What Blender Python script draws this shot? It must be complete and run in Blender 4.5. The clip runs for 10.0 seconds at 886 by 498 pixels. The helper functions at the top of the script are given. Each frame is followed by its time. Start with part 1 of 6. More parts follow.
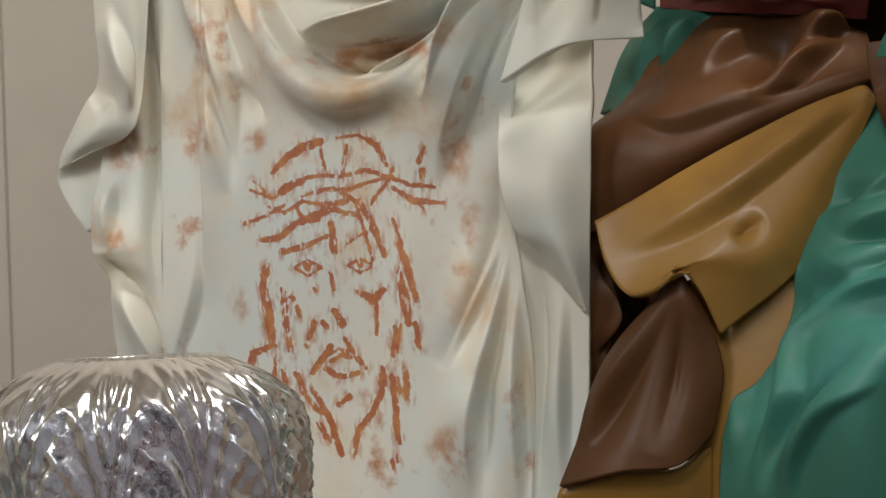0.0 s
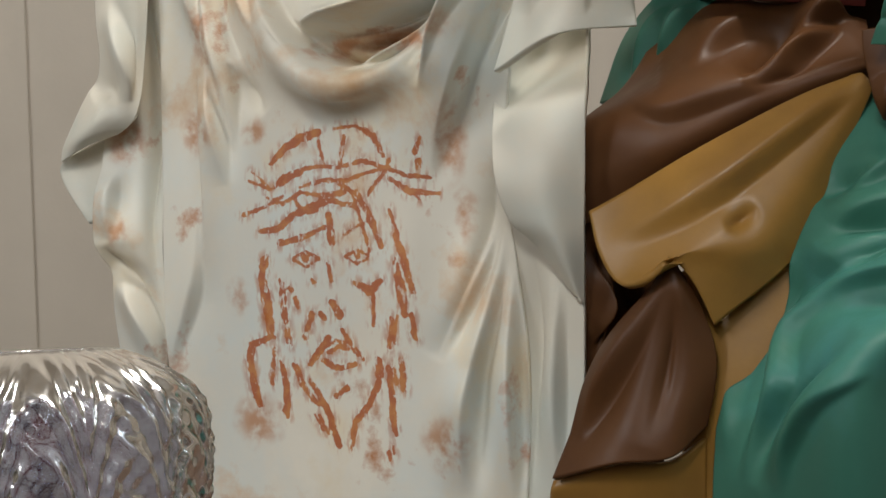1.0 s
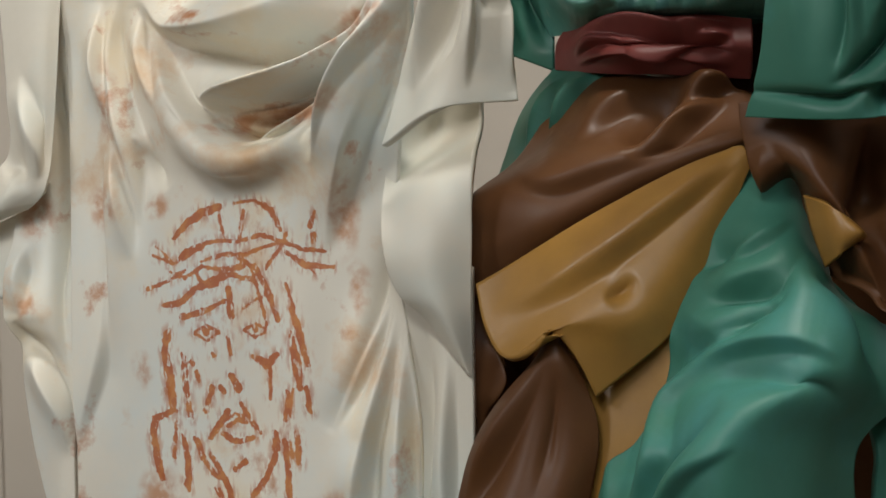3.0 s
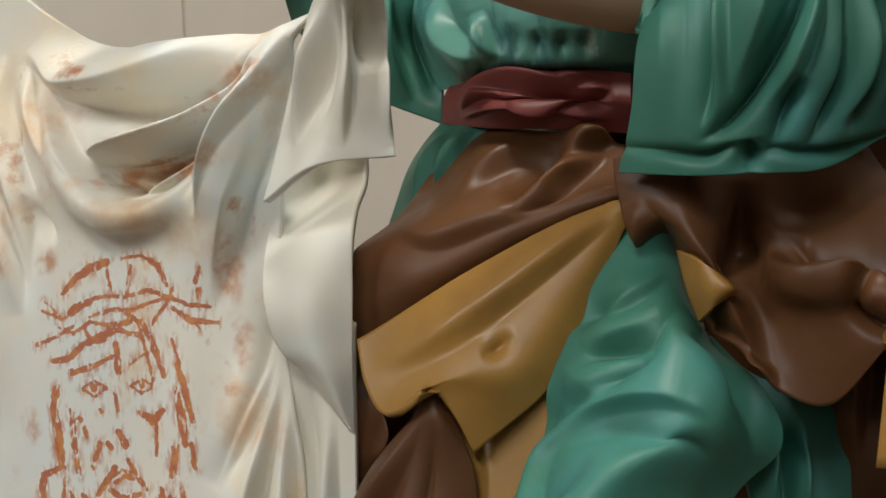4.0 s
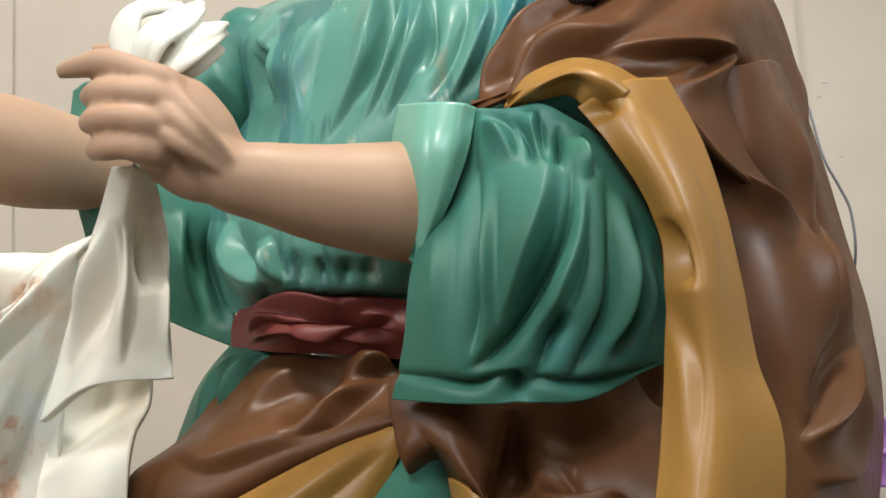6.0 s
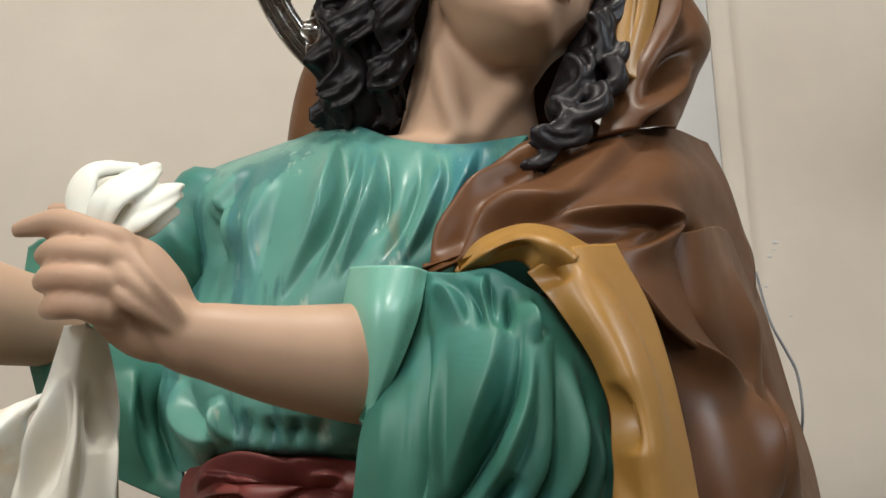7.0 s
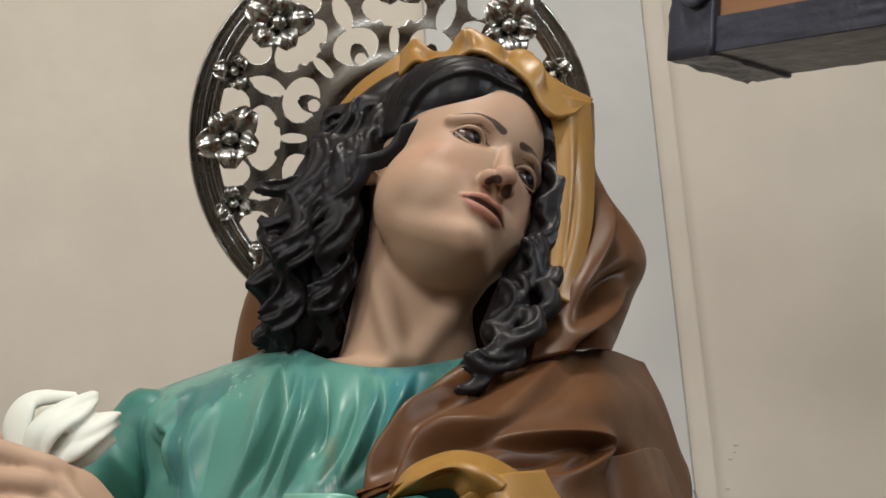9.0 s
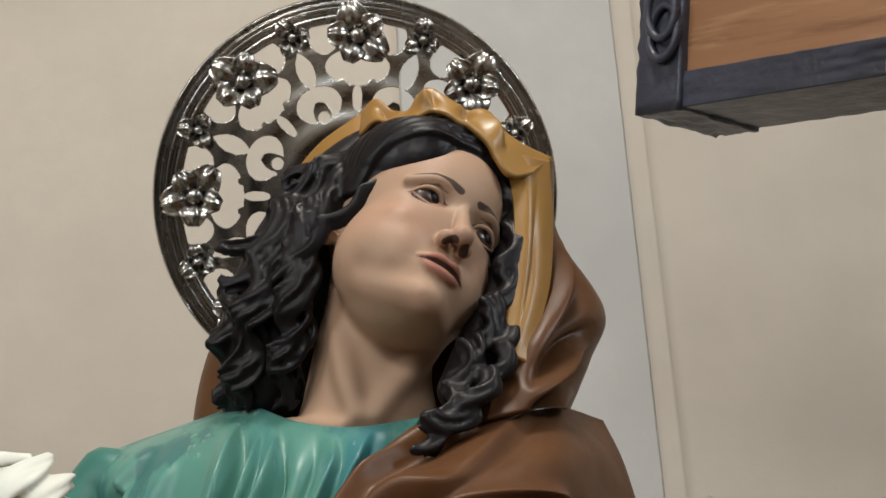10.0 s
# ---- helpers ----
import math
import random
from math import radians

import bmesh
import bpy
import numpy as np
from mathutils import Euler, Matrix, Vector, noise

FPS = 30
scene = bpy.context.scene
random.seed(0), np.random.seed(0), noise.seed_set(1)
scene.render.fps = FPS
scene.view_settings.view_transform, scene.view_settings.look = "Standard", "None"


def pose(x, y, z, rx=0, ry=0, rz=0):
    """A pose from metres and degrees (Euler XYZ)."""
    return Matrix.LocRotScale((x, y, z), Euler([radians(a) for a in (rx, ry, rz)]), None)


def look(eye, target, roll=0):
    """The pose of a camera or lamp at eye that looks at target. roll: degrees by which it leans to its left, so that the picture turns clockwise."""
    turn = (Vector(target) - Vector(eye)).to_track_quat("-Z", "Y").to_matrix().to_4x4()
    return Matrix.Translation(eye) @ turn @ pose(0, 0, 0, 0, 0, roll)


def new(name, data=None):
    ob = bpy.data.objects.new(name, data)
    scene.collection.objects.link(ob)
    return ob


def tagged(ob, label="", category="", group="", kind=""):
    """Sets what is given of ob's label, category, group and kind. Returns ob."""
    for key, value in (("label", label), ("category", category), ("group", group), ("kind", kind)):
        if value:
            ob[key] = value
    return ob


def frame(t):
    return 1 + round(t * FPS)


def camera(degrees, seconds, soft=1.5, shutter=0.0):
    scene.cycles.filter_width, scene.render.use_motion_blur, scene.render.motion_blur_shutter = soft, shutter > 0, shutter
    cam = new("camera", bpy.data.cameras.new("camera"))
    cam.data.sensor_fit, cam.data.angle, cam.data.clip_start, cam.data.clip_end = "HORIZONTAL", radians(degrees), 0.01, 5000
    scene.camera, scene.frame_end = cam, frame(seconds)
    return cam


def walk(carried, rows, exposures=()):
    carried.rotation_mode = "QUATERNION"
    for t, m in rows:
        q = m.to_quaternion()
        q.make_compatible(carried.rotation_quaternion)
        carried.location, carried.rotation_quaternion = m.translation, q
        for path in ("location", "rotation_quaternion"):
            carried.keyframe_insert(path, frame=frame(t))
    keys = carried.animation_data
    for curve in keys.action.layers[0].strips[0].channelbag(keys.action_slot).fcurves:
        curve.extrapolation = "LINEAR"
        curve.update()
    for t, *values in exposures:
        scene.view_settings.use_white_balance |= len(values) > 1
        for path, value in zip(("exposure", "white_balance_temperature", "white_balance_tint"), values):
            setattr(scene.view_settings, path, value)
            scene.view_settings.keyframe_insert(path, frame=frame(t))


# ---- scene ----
cam = camera(28.3, 10.0, soft=1.6)
PATH = [
    (0, (0.026, -1.541, 1.159), (0.017, 0.458, 1.229), -2.5),
    (0.5, (0.046, -1.538, 1.159), (0.007, 0.46, 1.222), -2.5),
    (1, (0.072, -1.533, 1.158), (0.005, 0.464, 1.219), -2.6),
    (1.5, (0.095, -1.53, 1.159), (0.002, 0.467, 1.228), -2.7),
    (2, (0.126, -1.527, 1.163), (0.011, 0.467, 1.249), -2.7),
    (3.5, (0.216, -1.54, 1.153), (0.143, 0.452, 1.316), -3.1),
    (4, (0.255, -1.535, 1.168), (0.201, 0.456, 1.347), -3.3),
    (4.5, (0.281, -1.532, 1.169), (0.269, 0.456, 1.387), -3.2),
    (5, (0.304, -1.538, 1.168), (0.34, 0.443, 1.441), -3.0),
    (5.5, (0.318, -1.539, 1.168), (0.394, 0.43, 1.507), -2.8),
    (6, (0.326, -1.548, 1.166), (0.434, 0.405, 1.585), -2.8),
    (6.2, (0.329, -1.545, 1.165), (0.449, 0.398, 1.623), -2.5),
    (7.5, (0.33, -1.577, 1.18), (0.508, 0.31, 1.82), -2.9),
    (8, (0.339, -1.586, 1.187), (0.522, 0.281, 1.88), -2.9),
    (8.5, (0.355, -1.602, 1.191), (0.535, 0.247, 1.931), -3.0),
    (9, (0.369, -1.604, 1.191), (0.554, 0.228, 1.971), -3.2),
    (9.5, (0.383, -1.616, 1.198), (0.576, 0.207, 1.998), -3.4),
    (10, (0.398, -1.621, 1.198), (0.595, 0.19, 2.024), -3.5),
]
walk(cam, [(t, look(eye, aim, lean)) for t, eye, aim, lean in PATH], exposures=[(0.0, -0.22), (2.2, -0.22), (3.5, -0.08), (4.5, 0.22), (5.5, 0.60), (6.2, 0.48), (7.5, 0.18), (10.0, -0.10)])

# ---- world and light ----
world = bpy.data.worlds.new("world")
scene.world = world
world.use_nodes = True
wn = world.node_tree.nodes
sky = wn.new("ShaderNodeTexSky")
sky.sky_type, sky.sun_disc, sky.sun_elevation, sky.sun_rotation = "NISHITA", False, radians(45), radians(200)
world.node_tree.links.new(sky.outputs[0], wn["Background"].inputs[0])
wn["Background"].inputs[1].default_value = 0.12


def area_light(name, eye, aim, w, h, power, colour):
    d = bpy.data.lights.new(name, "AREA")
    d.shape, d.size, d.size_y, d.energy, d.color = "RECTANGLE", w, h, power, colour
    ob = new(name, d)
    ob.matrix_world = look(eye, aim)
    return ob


# area lamps for daylight from unseen windows, and an unseen warm source overhead
area_light("window_light_front", (0.0, -4.9, 3.5), (0.1, 0, 1.2), 1.3, 1.3, 46, (0.84, 0.93, 1.0))
area_light("window_light_side", (3.9, -1.9, 4.1), (0.4, 0, 1.5), 0.8, 1.2, 68, (0.80, 0.91, 1.0))
area_light("window_light_left", (-3.4, -2.4, 3.6), (0.8, 0.6, 1.6), 1.0, 1.4, 74, (0.92, 0.96, 1.0))
area_light("unseen_overhead_light", (0.5, -0.95, 4.6), (0.3, 0.0, 1.5), 0.5, 0.5, 68, (1.0, 0.95, 0.87))
# added fill with no known lamp behind it, brightens the cloth against the wall
area_light("cloth_fill_light", (-0.6, -2.6, 3.2), (0.1, 0.0, 1.4), 0.4, 0.4, 24, (1.0, 0.96, 0.90))

# ---- materials ----


def material(name, colour, rough=0.4, spots=(), scale=30.0, vary=0.12, bump=0.05, metal=0.0, coat=0.0, spec=0.5, stretch=(1, 1, 1), big=3.0, bump_scale=120.0):
    """A painted or natural surface: broad and fine variation, optional stains (colour, scale, from, to, seed), fine relief."""
    m = bpy.data.materials.new(name)
    m.use_nodes = True
    nt = m.node_tree
    n, l = nt.nodes, nt.links
    bs = n["Principled BSDF"]
    co = n.new("ShaderNodeTexCoord")
    mp = n.new("ShaderNodeMapping")
    mp.inputs["Scale"].default_value = stretch
    l.new(co.outputs["Object"], mp.inputs[0])

    def noise_of(s, detail=4.0, rough_=0.55, seed=0.0):
        t = n.new("ShaderNodeTexNoise")
        t.noise_dimensions = "4D"
        t.inputs["W"].default_value = seed
        t.inputs["Scale"].default_value, t.inputs["Detail"].default_value, t.inputs["Roughness"].default_value = s, detail, rough_
        l.new(mp.outputs[0], t.inputs["Vector"])
        return t.outputs["Fac"]

    def ramp(sock, a, b, lo, hi):
        r = n.new("ShaderNodeMapRange")
        r.inputs[1].default_value, r.inputs[2].default_value, r.inputs[3].default_value, r.inputs[4].default_value = a, b, lo, hi
        l.new(sock, r.inputs[0])
        return r.outputs[0]

    def mix(fac, a, b, mode="MIX"):
        x = n.new("ShaderNodeMix")
        x.data_type, x.blend_type = "RGBA", mode
        for sock, v in ((x.inputs[0], fac), (x.inputs[6], a), (x.inputs[7], b)):
            if isinstance(v, bpy.types.NodeSocket):
                l.new(v, sock)
            elif isinstance(v, (int, float)):
                sock.default_value = v
            else:
                sock.default_value = (*v, 1)
        return x.outputs[2]

    dark = tuple(c * (1 - vary * 1.6) for c in colour)
    lite = tuple(min(1, c * (1 + vary)) for c in colour)
    last = mix(ramp(noise_of(big, 3), 0.35, 0.65, 0, 1), dark, lite)
    last = mix(ramp(noise_of(scale, 6, 0.65, 3.0), 0.4, 0.62, 0, 0.45), last, tuple(c * (1 - vary) for c in colour))
    for k, (sc, s_scale, a, b, seed) in enumerate(spots):
        last = mix(ramp(noise_of(s_scale, 7, 0.62, seed), a, b, 0, 1), last, sc)
    l.new(last, bs.inputs["Base Color"])
    l.new(ramp(noise_of(scale * 0.7, 5, 0.6, 8.0), 0.3, 0.7, max(0.02, rough - 0.08), rough + 0.08), bs.inputs["Roughness"])
    bs.inputs["Metallic"].default_value = metal
    bs.inputs["Specular IOR Level"].default_value = spec
    bs.inputs["Coat Weight"].default_value = coat
    bs.inputs["Coat Roughness"].default_value = 0.12
    bp = n.new("ShaderNodeBump")
    bp.inputs["Strength"].default_value, bp.inputs["Distance"].default_value = bump, 0.004
    l.new(noise_of(bump_scale, 5, 0.6, 5.0), bp.inputs["Height"])
    l.new(bp.outputs[0], bs.inputs["Normal"])
    return m


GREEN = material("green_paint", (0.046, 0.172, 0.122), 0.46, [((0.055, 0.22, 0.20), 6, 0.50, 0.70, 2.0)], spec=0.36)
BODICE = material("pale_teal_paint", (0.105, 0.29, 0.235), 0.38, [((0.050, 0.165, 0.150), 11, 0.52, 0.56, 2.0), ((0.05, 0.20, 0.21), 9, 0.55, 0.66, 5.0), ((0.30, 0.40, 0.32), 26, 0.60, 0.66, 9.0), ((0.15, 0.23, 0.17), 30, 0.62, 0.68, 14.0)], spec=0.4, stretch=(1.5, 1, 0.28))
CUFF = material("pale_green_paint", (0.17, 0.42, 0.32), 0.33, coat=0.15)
BROWN = material("brown_paint", (0.105, 0.043, 0.016), 0.42, [((0.14, 0.06, 0.02), 7, 0.5, 0.75, 6.0)], spec=0.26)
GOLD = material("ochre_paint", (0.34, 0.175, 0.036), 0.42, [((0.27, 0.13, 0.03), 9, 0.48, 0.75, 4.0)], coat=0.05)
SASH = material("dark_red_paint", (0.19, 0.040, 0.034), 0.46, spec=0.35)
FLESH = material("flesh_paint", (0.45, 0.292, 0.195), 0.52, [((0.47, 0.275, 0.180), 9, 0.50, 0.75, 2.5), ((0.43, 0.275, 0.180), 22, 0.55, 0.78, 6.5)], vary=0.08, coat=0.0, spec=0.26)
# eyeballs coloured nearly black, the shade of the sockets put into the paint
SHADED_EYE = material("shaded_eye_paint", (0.07, 0.036, 0.028), 0.3, coat=0.1)


def face_paint(m):
    """Adds the painter's dark lines, rose and blush, and hollows' shade as dark colour, where the carved flesh carries
    them.
    """
    n, l = m.node_tree.nodes, m.node_tree.links
    bs = n["Principled BSDF"]
    last = bs.inputs["Base Color"].links[0].from_socket
    for key, inner, outer, amount, colour in (("blush", 0.0, 0.034, 0.22, (0.50, 0.21, 0.14)), ("rose", -0.0004, 0.0014, 0.72, (0.36, 0.12, 0.085)), ("ink_shade", -0.0004, 0.0011, 0.92, (0.030, 0.016, 0.012))):
        at = n.new("ShaderNodeAttribute")
        at.attribute_name = key
        r = n.new("ShaderNodeMapRange")
        r.interpolation_type = "SMOOTHSTEP"
        for k, v in zip((1, 2, 3, 4), (inner, outer, amount, 0.0)):
            r.inputs[k].default_value = v
        l.new(at.outputs["Fac"], r.inputs[0])
        x = n.new("ShaderNodeMix")
        x.data_type = "RGBA"
        l.new(r.outputs[0], x.inputs[0])
        l.new(last, x.inputs[6])
        x.inputs[7].default_value = (*colour, 1)
        last = x.outputs[2]
    l.new(last, bs.inputs["Base Color"])


face_paint(FLESH)
HAIR = material("dark_hair_paint", (0.012, 0.009, 0.010), 0.42, vary=0.3, spec=0.22)
VEIL = material("ivory_paint", (0.82, 0.77, 0.66), 0.48, [((0.72, 0.76, 0.72), 5, 0.45, 0.62, 1.0), ((0.82, 0.70, 0.50), 7, 0.52, 0.68, 4.0),
                ((0.50, 0.20, 0.08), 15, 0.60, 0.70, 9.0), ((0.70, 0.46, 0.26), 9, 0.55, 0.70, 12.0)], vary=0.05, coat=0.0, spec=0.35)
VEIL_PLAIN = material("ivory_paint_clean", (0.76, 0.71, 0.60), 0.48, [((0.66, 0.70, 0.64), 5, 0.45, 0.65, 1.0)], vary=0.05, coat=0.0, spec=0.35)
SILVER = material("silver_metal", (0.55, 0.525, 0.49), 0.25, metal=1.0, vary=0.3, bump=0.12)
PLASTER = material("cream_plaster", (0.49, 0.43, 0.357), 0.75, scale=18, vary=0.05, bump=0.12, bump_scale=60)
GREY_PLASTER = material("grey_plaster", (0.43, 0.415, 0.39), 0.75, scale=18, vary=0.06, bump=0.12, bump_scale=60)
WOOD = material("brown_wood", (0.27, 0.13, 0.06), 0.45, [((0.15, 0.065, 0.03), 26, 0.50, 0.66, 3.0), ((0.36, 0.20, 0.10), 40, 0.55, 0.7, 6.0)], vary=0.25, coat=0.08, stretch=(0.12, 1, 1.2))
IRON = material("blue_black_iron", (0.035, 0.037, 0.055), 0.4, vary=0.35, bump=0.5, bump_scale=60, coat=0.1)
LEAF_GOLD = material("leaf_gold_paint", (0.45, 0.30, 0.08), 0.35, metal=0.3)
RED = material("dark_red_wax", (0.11, 0.012, 0.012), 0.25, coat=0.2)
PURPLE = material("purple_petal", (0.50, 0.22, 0.62), 0.6, vary=0.25)
TABLE_WOOD = material("dark_table_wood", (0.10, 0.06, 0.04), 0.5, vary=0.2)
STONE = material("floor_stone", (0.15, 0.13, 0.11), 0.45, vary=0.2)
BLACK_WIRE = material("dark_wire", (0.16, 0.16, 0.17), 0.45)


def print_on(m):
    """The rust-red print on the cloth, in plain worn brush strokes, and its stains."""
    nt = m.node_tree
    n, l = nt.nodes, nt.links
    bs = n["Principled BSDF"]
    base = bs.inputs["Base Color"].links[0].from_socket
    geo = n.new("ShaderNodeTexCoord")
    sep = n.new("ShaderNodeSeparateXYZ")
    l.new(geo.outputs["Object"], sep.inputs[0])

    def calc(op, a, b=None):
        x = n.new("ShaderNodeMath")
        x.operation = op
        for sock, v in zip(x.inputs, (a, b)):
            if isinstance(v, bpy.types.NodeSocket):
                l.new(v, sock)
            elif v is not None:
                sock.default_value = v
        return x.outputs[0]

    def grain(scale, sx, sz, seed, detail=5):
        mp = n.new("ShaderNodeMapping")
        mp.inputs["Scale"].default_value = (sx, 1, sz)
        l.new(geo.outputs["Object"], mp.inputs[0])
        t = n.new("ShaderNodeTexNoise")
        t.noise_dimensions = "4D"
        t.inputs["W"].default_value, t.inputs["Scale"].default_value, t.inputs["Detail"].default_value = seed, scale, detail
        l.new(mp.outputs[0], t.inputs["Vector"])
        return t.outputs["Fac"]

    wob = calc("MULTIPLY", calc("SUBTRACT", grain(55, 1, 1, 2.0), 0.5), 0.022)
    wob2 = calc("MULTIPLY", calc("SUBTRACT", grain(55, 1, 1, 7.0), 0.5), 0.022)
    X, Z = calc("ADD", sep.outputs["X"], wob), calc("ADD", sep.outputs["Z"], wob2)

    def far(x0, z0, a, b):
        p = calc("POWER", calc("DIVIDE", calc("SUBTRACT", X, x0), a), 2.0)
        q = calc("POWER", calc("DIVIDE", calc("SUBTRACT", Z, z0), b), 2.0)
        return calc("SQRT", calc("ADD", p, q))

    def step(v, a, b):
        r = n.new("ShaderNodeMapRange")
        r.interpolation_type = "SMOOTHSTEP"
        r.inputs[1].default_value, r.inputs[2].default_value = a, b
        l.new(v, r.inputs[0])
        return r.outputs[0]

    at = n.new("ShaderNodeAttribute")
    at.attribute_name = "print"
    ragged = calc("ADD", at.outputs["Fac"], calc("MULTIPLY", calc("SUBTRACT", grain(190, 1, 0.85, 4.0, 8), 0.5), 0.0058))
    total = calc("MULTIPLY", step(ragged, 0.0011, 0.0003), step(grain(120, 1.5, 0.7, 21.0, 8), 0.33, 0.42))
    tint = calc("MULTIPLY", step(at.outputs["Fac"], 0.0085, 0.0005), calc("MULTIPLY", step(grain(120, 2.0, 0.6, 31.0, 8), 0.47, 0.60), 0.62))
    total = calc("MAXIMUM", total, tint)
    stain = None
    for (x0, _, z0), a, b in zip([(0.047, -0.090, 1.445), (0.001, -0.060, 1.383), (0.058, -0.100, 1.457), (-0.064, -0.020, 1.385)] + [(0.033, -0.060, 1.292), (0.044, -0.070, 1.229), (-0.145, 0.040, 1.319), (-0.202, 0.070, 1.324), (-0.166, 0.040, 1.172), (0.019, -0.060, 1.040), (-0.285, 0.090, 1.235), (-0.274, 0.090, 1.322), (-0.151, 0.030, 1.061), (-0.195, 0.080, 1.425)], (0.03, 0.035, 0.02, 0.03, 0.012, 0.008, 0.012, 0.016, 0.01, 0.018, 0.01, 0.018, 0.02, 0.010), (0.012, 0.012, 0.008, 0.008, 0.03, 0.022, 0.01, 0.02, 0.014, 0.02, 0.012, 0.02, 0.02, 0.03)):
        v = step(far(x0, z0, a, b), 1.5, 0.35)
        stain = v if stain is None else calc("MAXIMUM", stain, v)
    stain = calc("MULTIPLY", stain, step(grain(60, 1, 1, 15.0), 0.36, 0.62))
    sm = n.new("ShaderNodeMix")
    sm.data_type = "RGBA"
    l.new(calc("MULTIPLY", stain, 0.8), sm.inputs[0])
    l.new(base, sm.inputs[6])
    sm.inputs[7].default_value = (0.52, 0.22, 0.085, 1)
    base = sm.outputs[2]
    x = n.new("ShaderNodeMix")
    x.data_type = "RGBA"
    l.new(calc("MULTIPLY", total, 0.9), x.inputs[0])
    l.new(base, x.inputs[6])
    rust = n.new("ShaderNodeMix")
    rust.data_type = "RGBA"
    rust.inputs[6].default_value, rust.inputs[7].default_value = (0.43, 0.085, 0.004, 1), (0.56, 0.19, 0.030, 1)
    l.new(step(grain(70, 1, 1, 12.0), 0.42, 0.62), rust.inputs[0])
    l.new(rust.outputs[2], x.inputs[7])
    l.new(x.outputs[2], bs.inputs["Base Color"])


print_on(VEIL)


def glass_material(name, tint):
    m = bpy.data.materials.new(name)
    m.use_nodes = True
    b = m.node_tree.nodes["Principled BSDF"]
    b.inputs["Base Color"].default_value, b.inputs["Roughness"].default_value = (*tint, 1), 0.15
    b.inputs["Transmission Weight"].default_value, b.inputs["IOR"].default_value = 1.0, 1.5
    return m


# blue in the tint stands in for window reflections on clear glass
GLASS = glass_material("cut_glass", (0.84, 0.88, 1.0))

# ---- sculpting helpers ----
def catmull(pts, n):
    """n points along a smooth curve through pts (rows of any width)."""
    p = np.array(pts, float)
    k = len(p)
    if k == 2:
        s = np.linspace(0, 1, n).reshape((-1,) + (1,) * (p.ndim - 1))
        return p[0] * (1 - s) + p[1] * s
    e = np.concatenate([[2 * p[0] - p[1]], p, [2 * p[-1] - p[-2]]])
    s = np.linspace(0, k - 1, n)
    i = np.minimum(s.astype(int), k - 2)
    f = (s - i).reshape((-1,) + (1,) * (p.ndim - 1))
    a, b, c, d = e[i], e[i + 1], e[i + 2], e[i + 3]
    return 0.5 * (2 * b + (c - a) * f + (2 * a - 5 * b + 4 * c - d) * f * f + (3 * b - a - 3 * c + d) * f ** 3)


class Build:
    """Gathers pieces of one sculpted mesh, with a material for each face."""

    def __init__(self):
        self.v, self.f, self.m, self.n = [], [], [], 0
        self.paint = {}

    def add(self, verts, faces, mat, paint=()):
        verts, faces = np.asarray(verts, float).reshape(-1, 3), np.asarray(faces, int)
        for key in paint:
            self.paint.setdefault(key, []).append((self.n, paint[key]))
        self.v.append(verts)
        self.f.append(faces + self.n)
        self.m.append(np.full(len(faces), mat) if np.isscalar(mat) else np.asarray(mat))
        self.n += len(verts)

    def mesh(self, name, mats):
        me = bpy.data.meshes.new(name)
        me.from_pydata(np.vstack(self.v).tolist(), [], [tuple(q) for q in np.vstack(self.f).tolist()])
        for m in mats:
            me.materials.append(m)
        me.polygons.foreach_set("material_index", np.concatenate(self.m).astype(np.int32))
        me.polygons.foreach_set("use_smooth", np.ones(len(me.polygons), bool))
        for key, pieces in self.paint.items():
            value = np.ones(self.n)
            for start, v in pieces:
                value[start:start + len(v)] = v
            me.attributes.new(key, "FLOAT", "POINT").data.foreach_set("value", value.astype(np.float32))
        me.update()
        return me


def grid_faces(nu, nv, wrap=False):
    i, j = np.meshgrid(np.arange(nu - 1), np.arange(nv if wrap else nv - 1), indexing="ij")
    j2 = (j + 1) % nv
    return np.stack([i * nv + j, i * nv + j2, (i + 1) * nv + j2, (i + 1) * nv + j], -1).reshape(-1, 4)


def normals(g, wrap=False):
    if wrap:
        dv = np.roll(g, -1, 1) - np.roll(g, 1, 1)
    else:
        dv = np.gradient(g, axis=1)
    n = np.cross(np.gradient(g, axis=0), dv)
    return n / np.maximum(np.linalg.norm(n, axis=2, keepdims=True), 1e-9)


def fold(line, *shape):
    """A fold of a carved cloth: its line, its height (a crease where negative), its width, and the side it overlaps."""
    return (line, *shape)


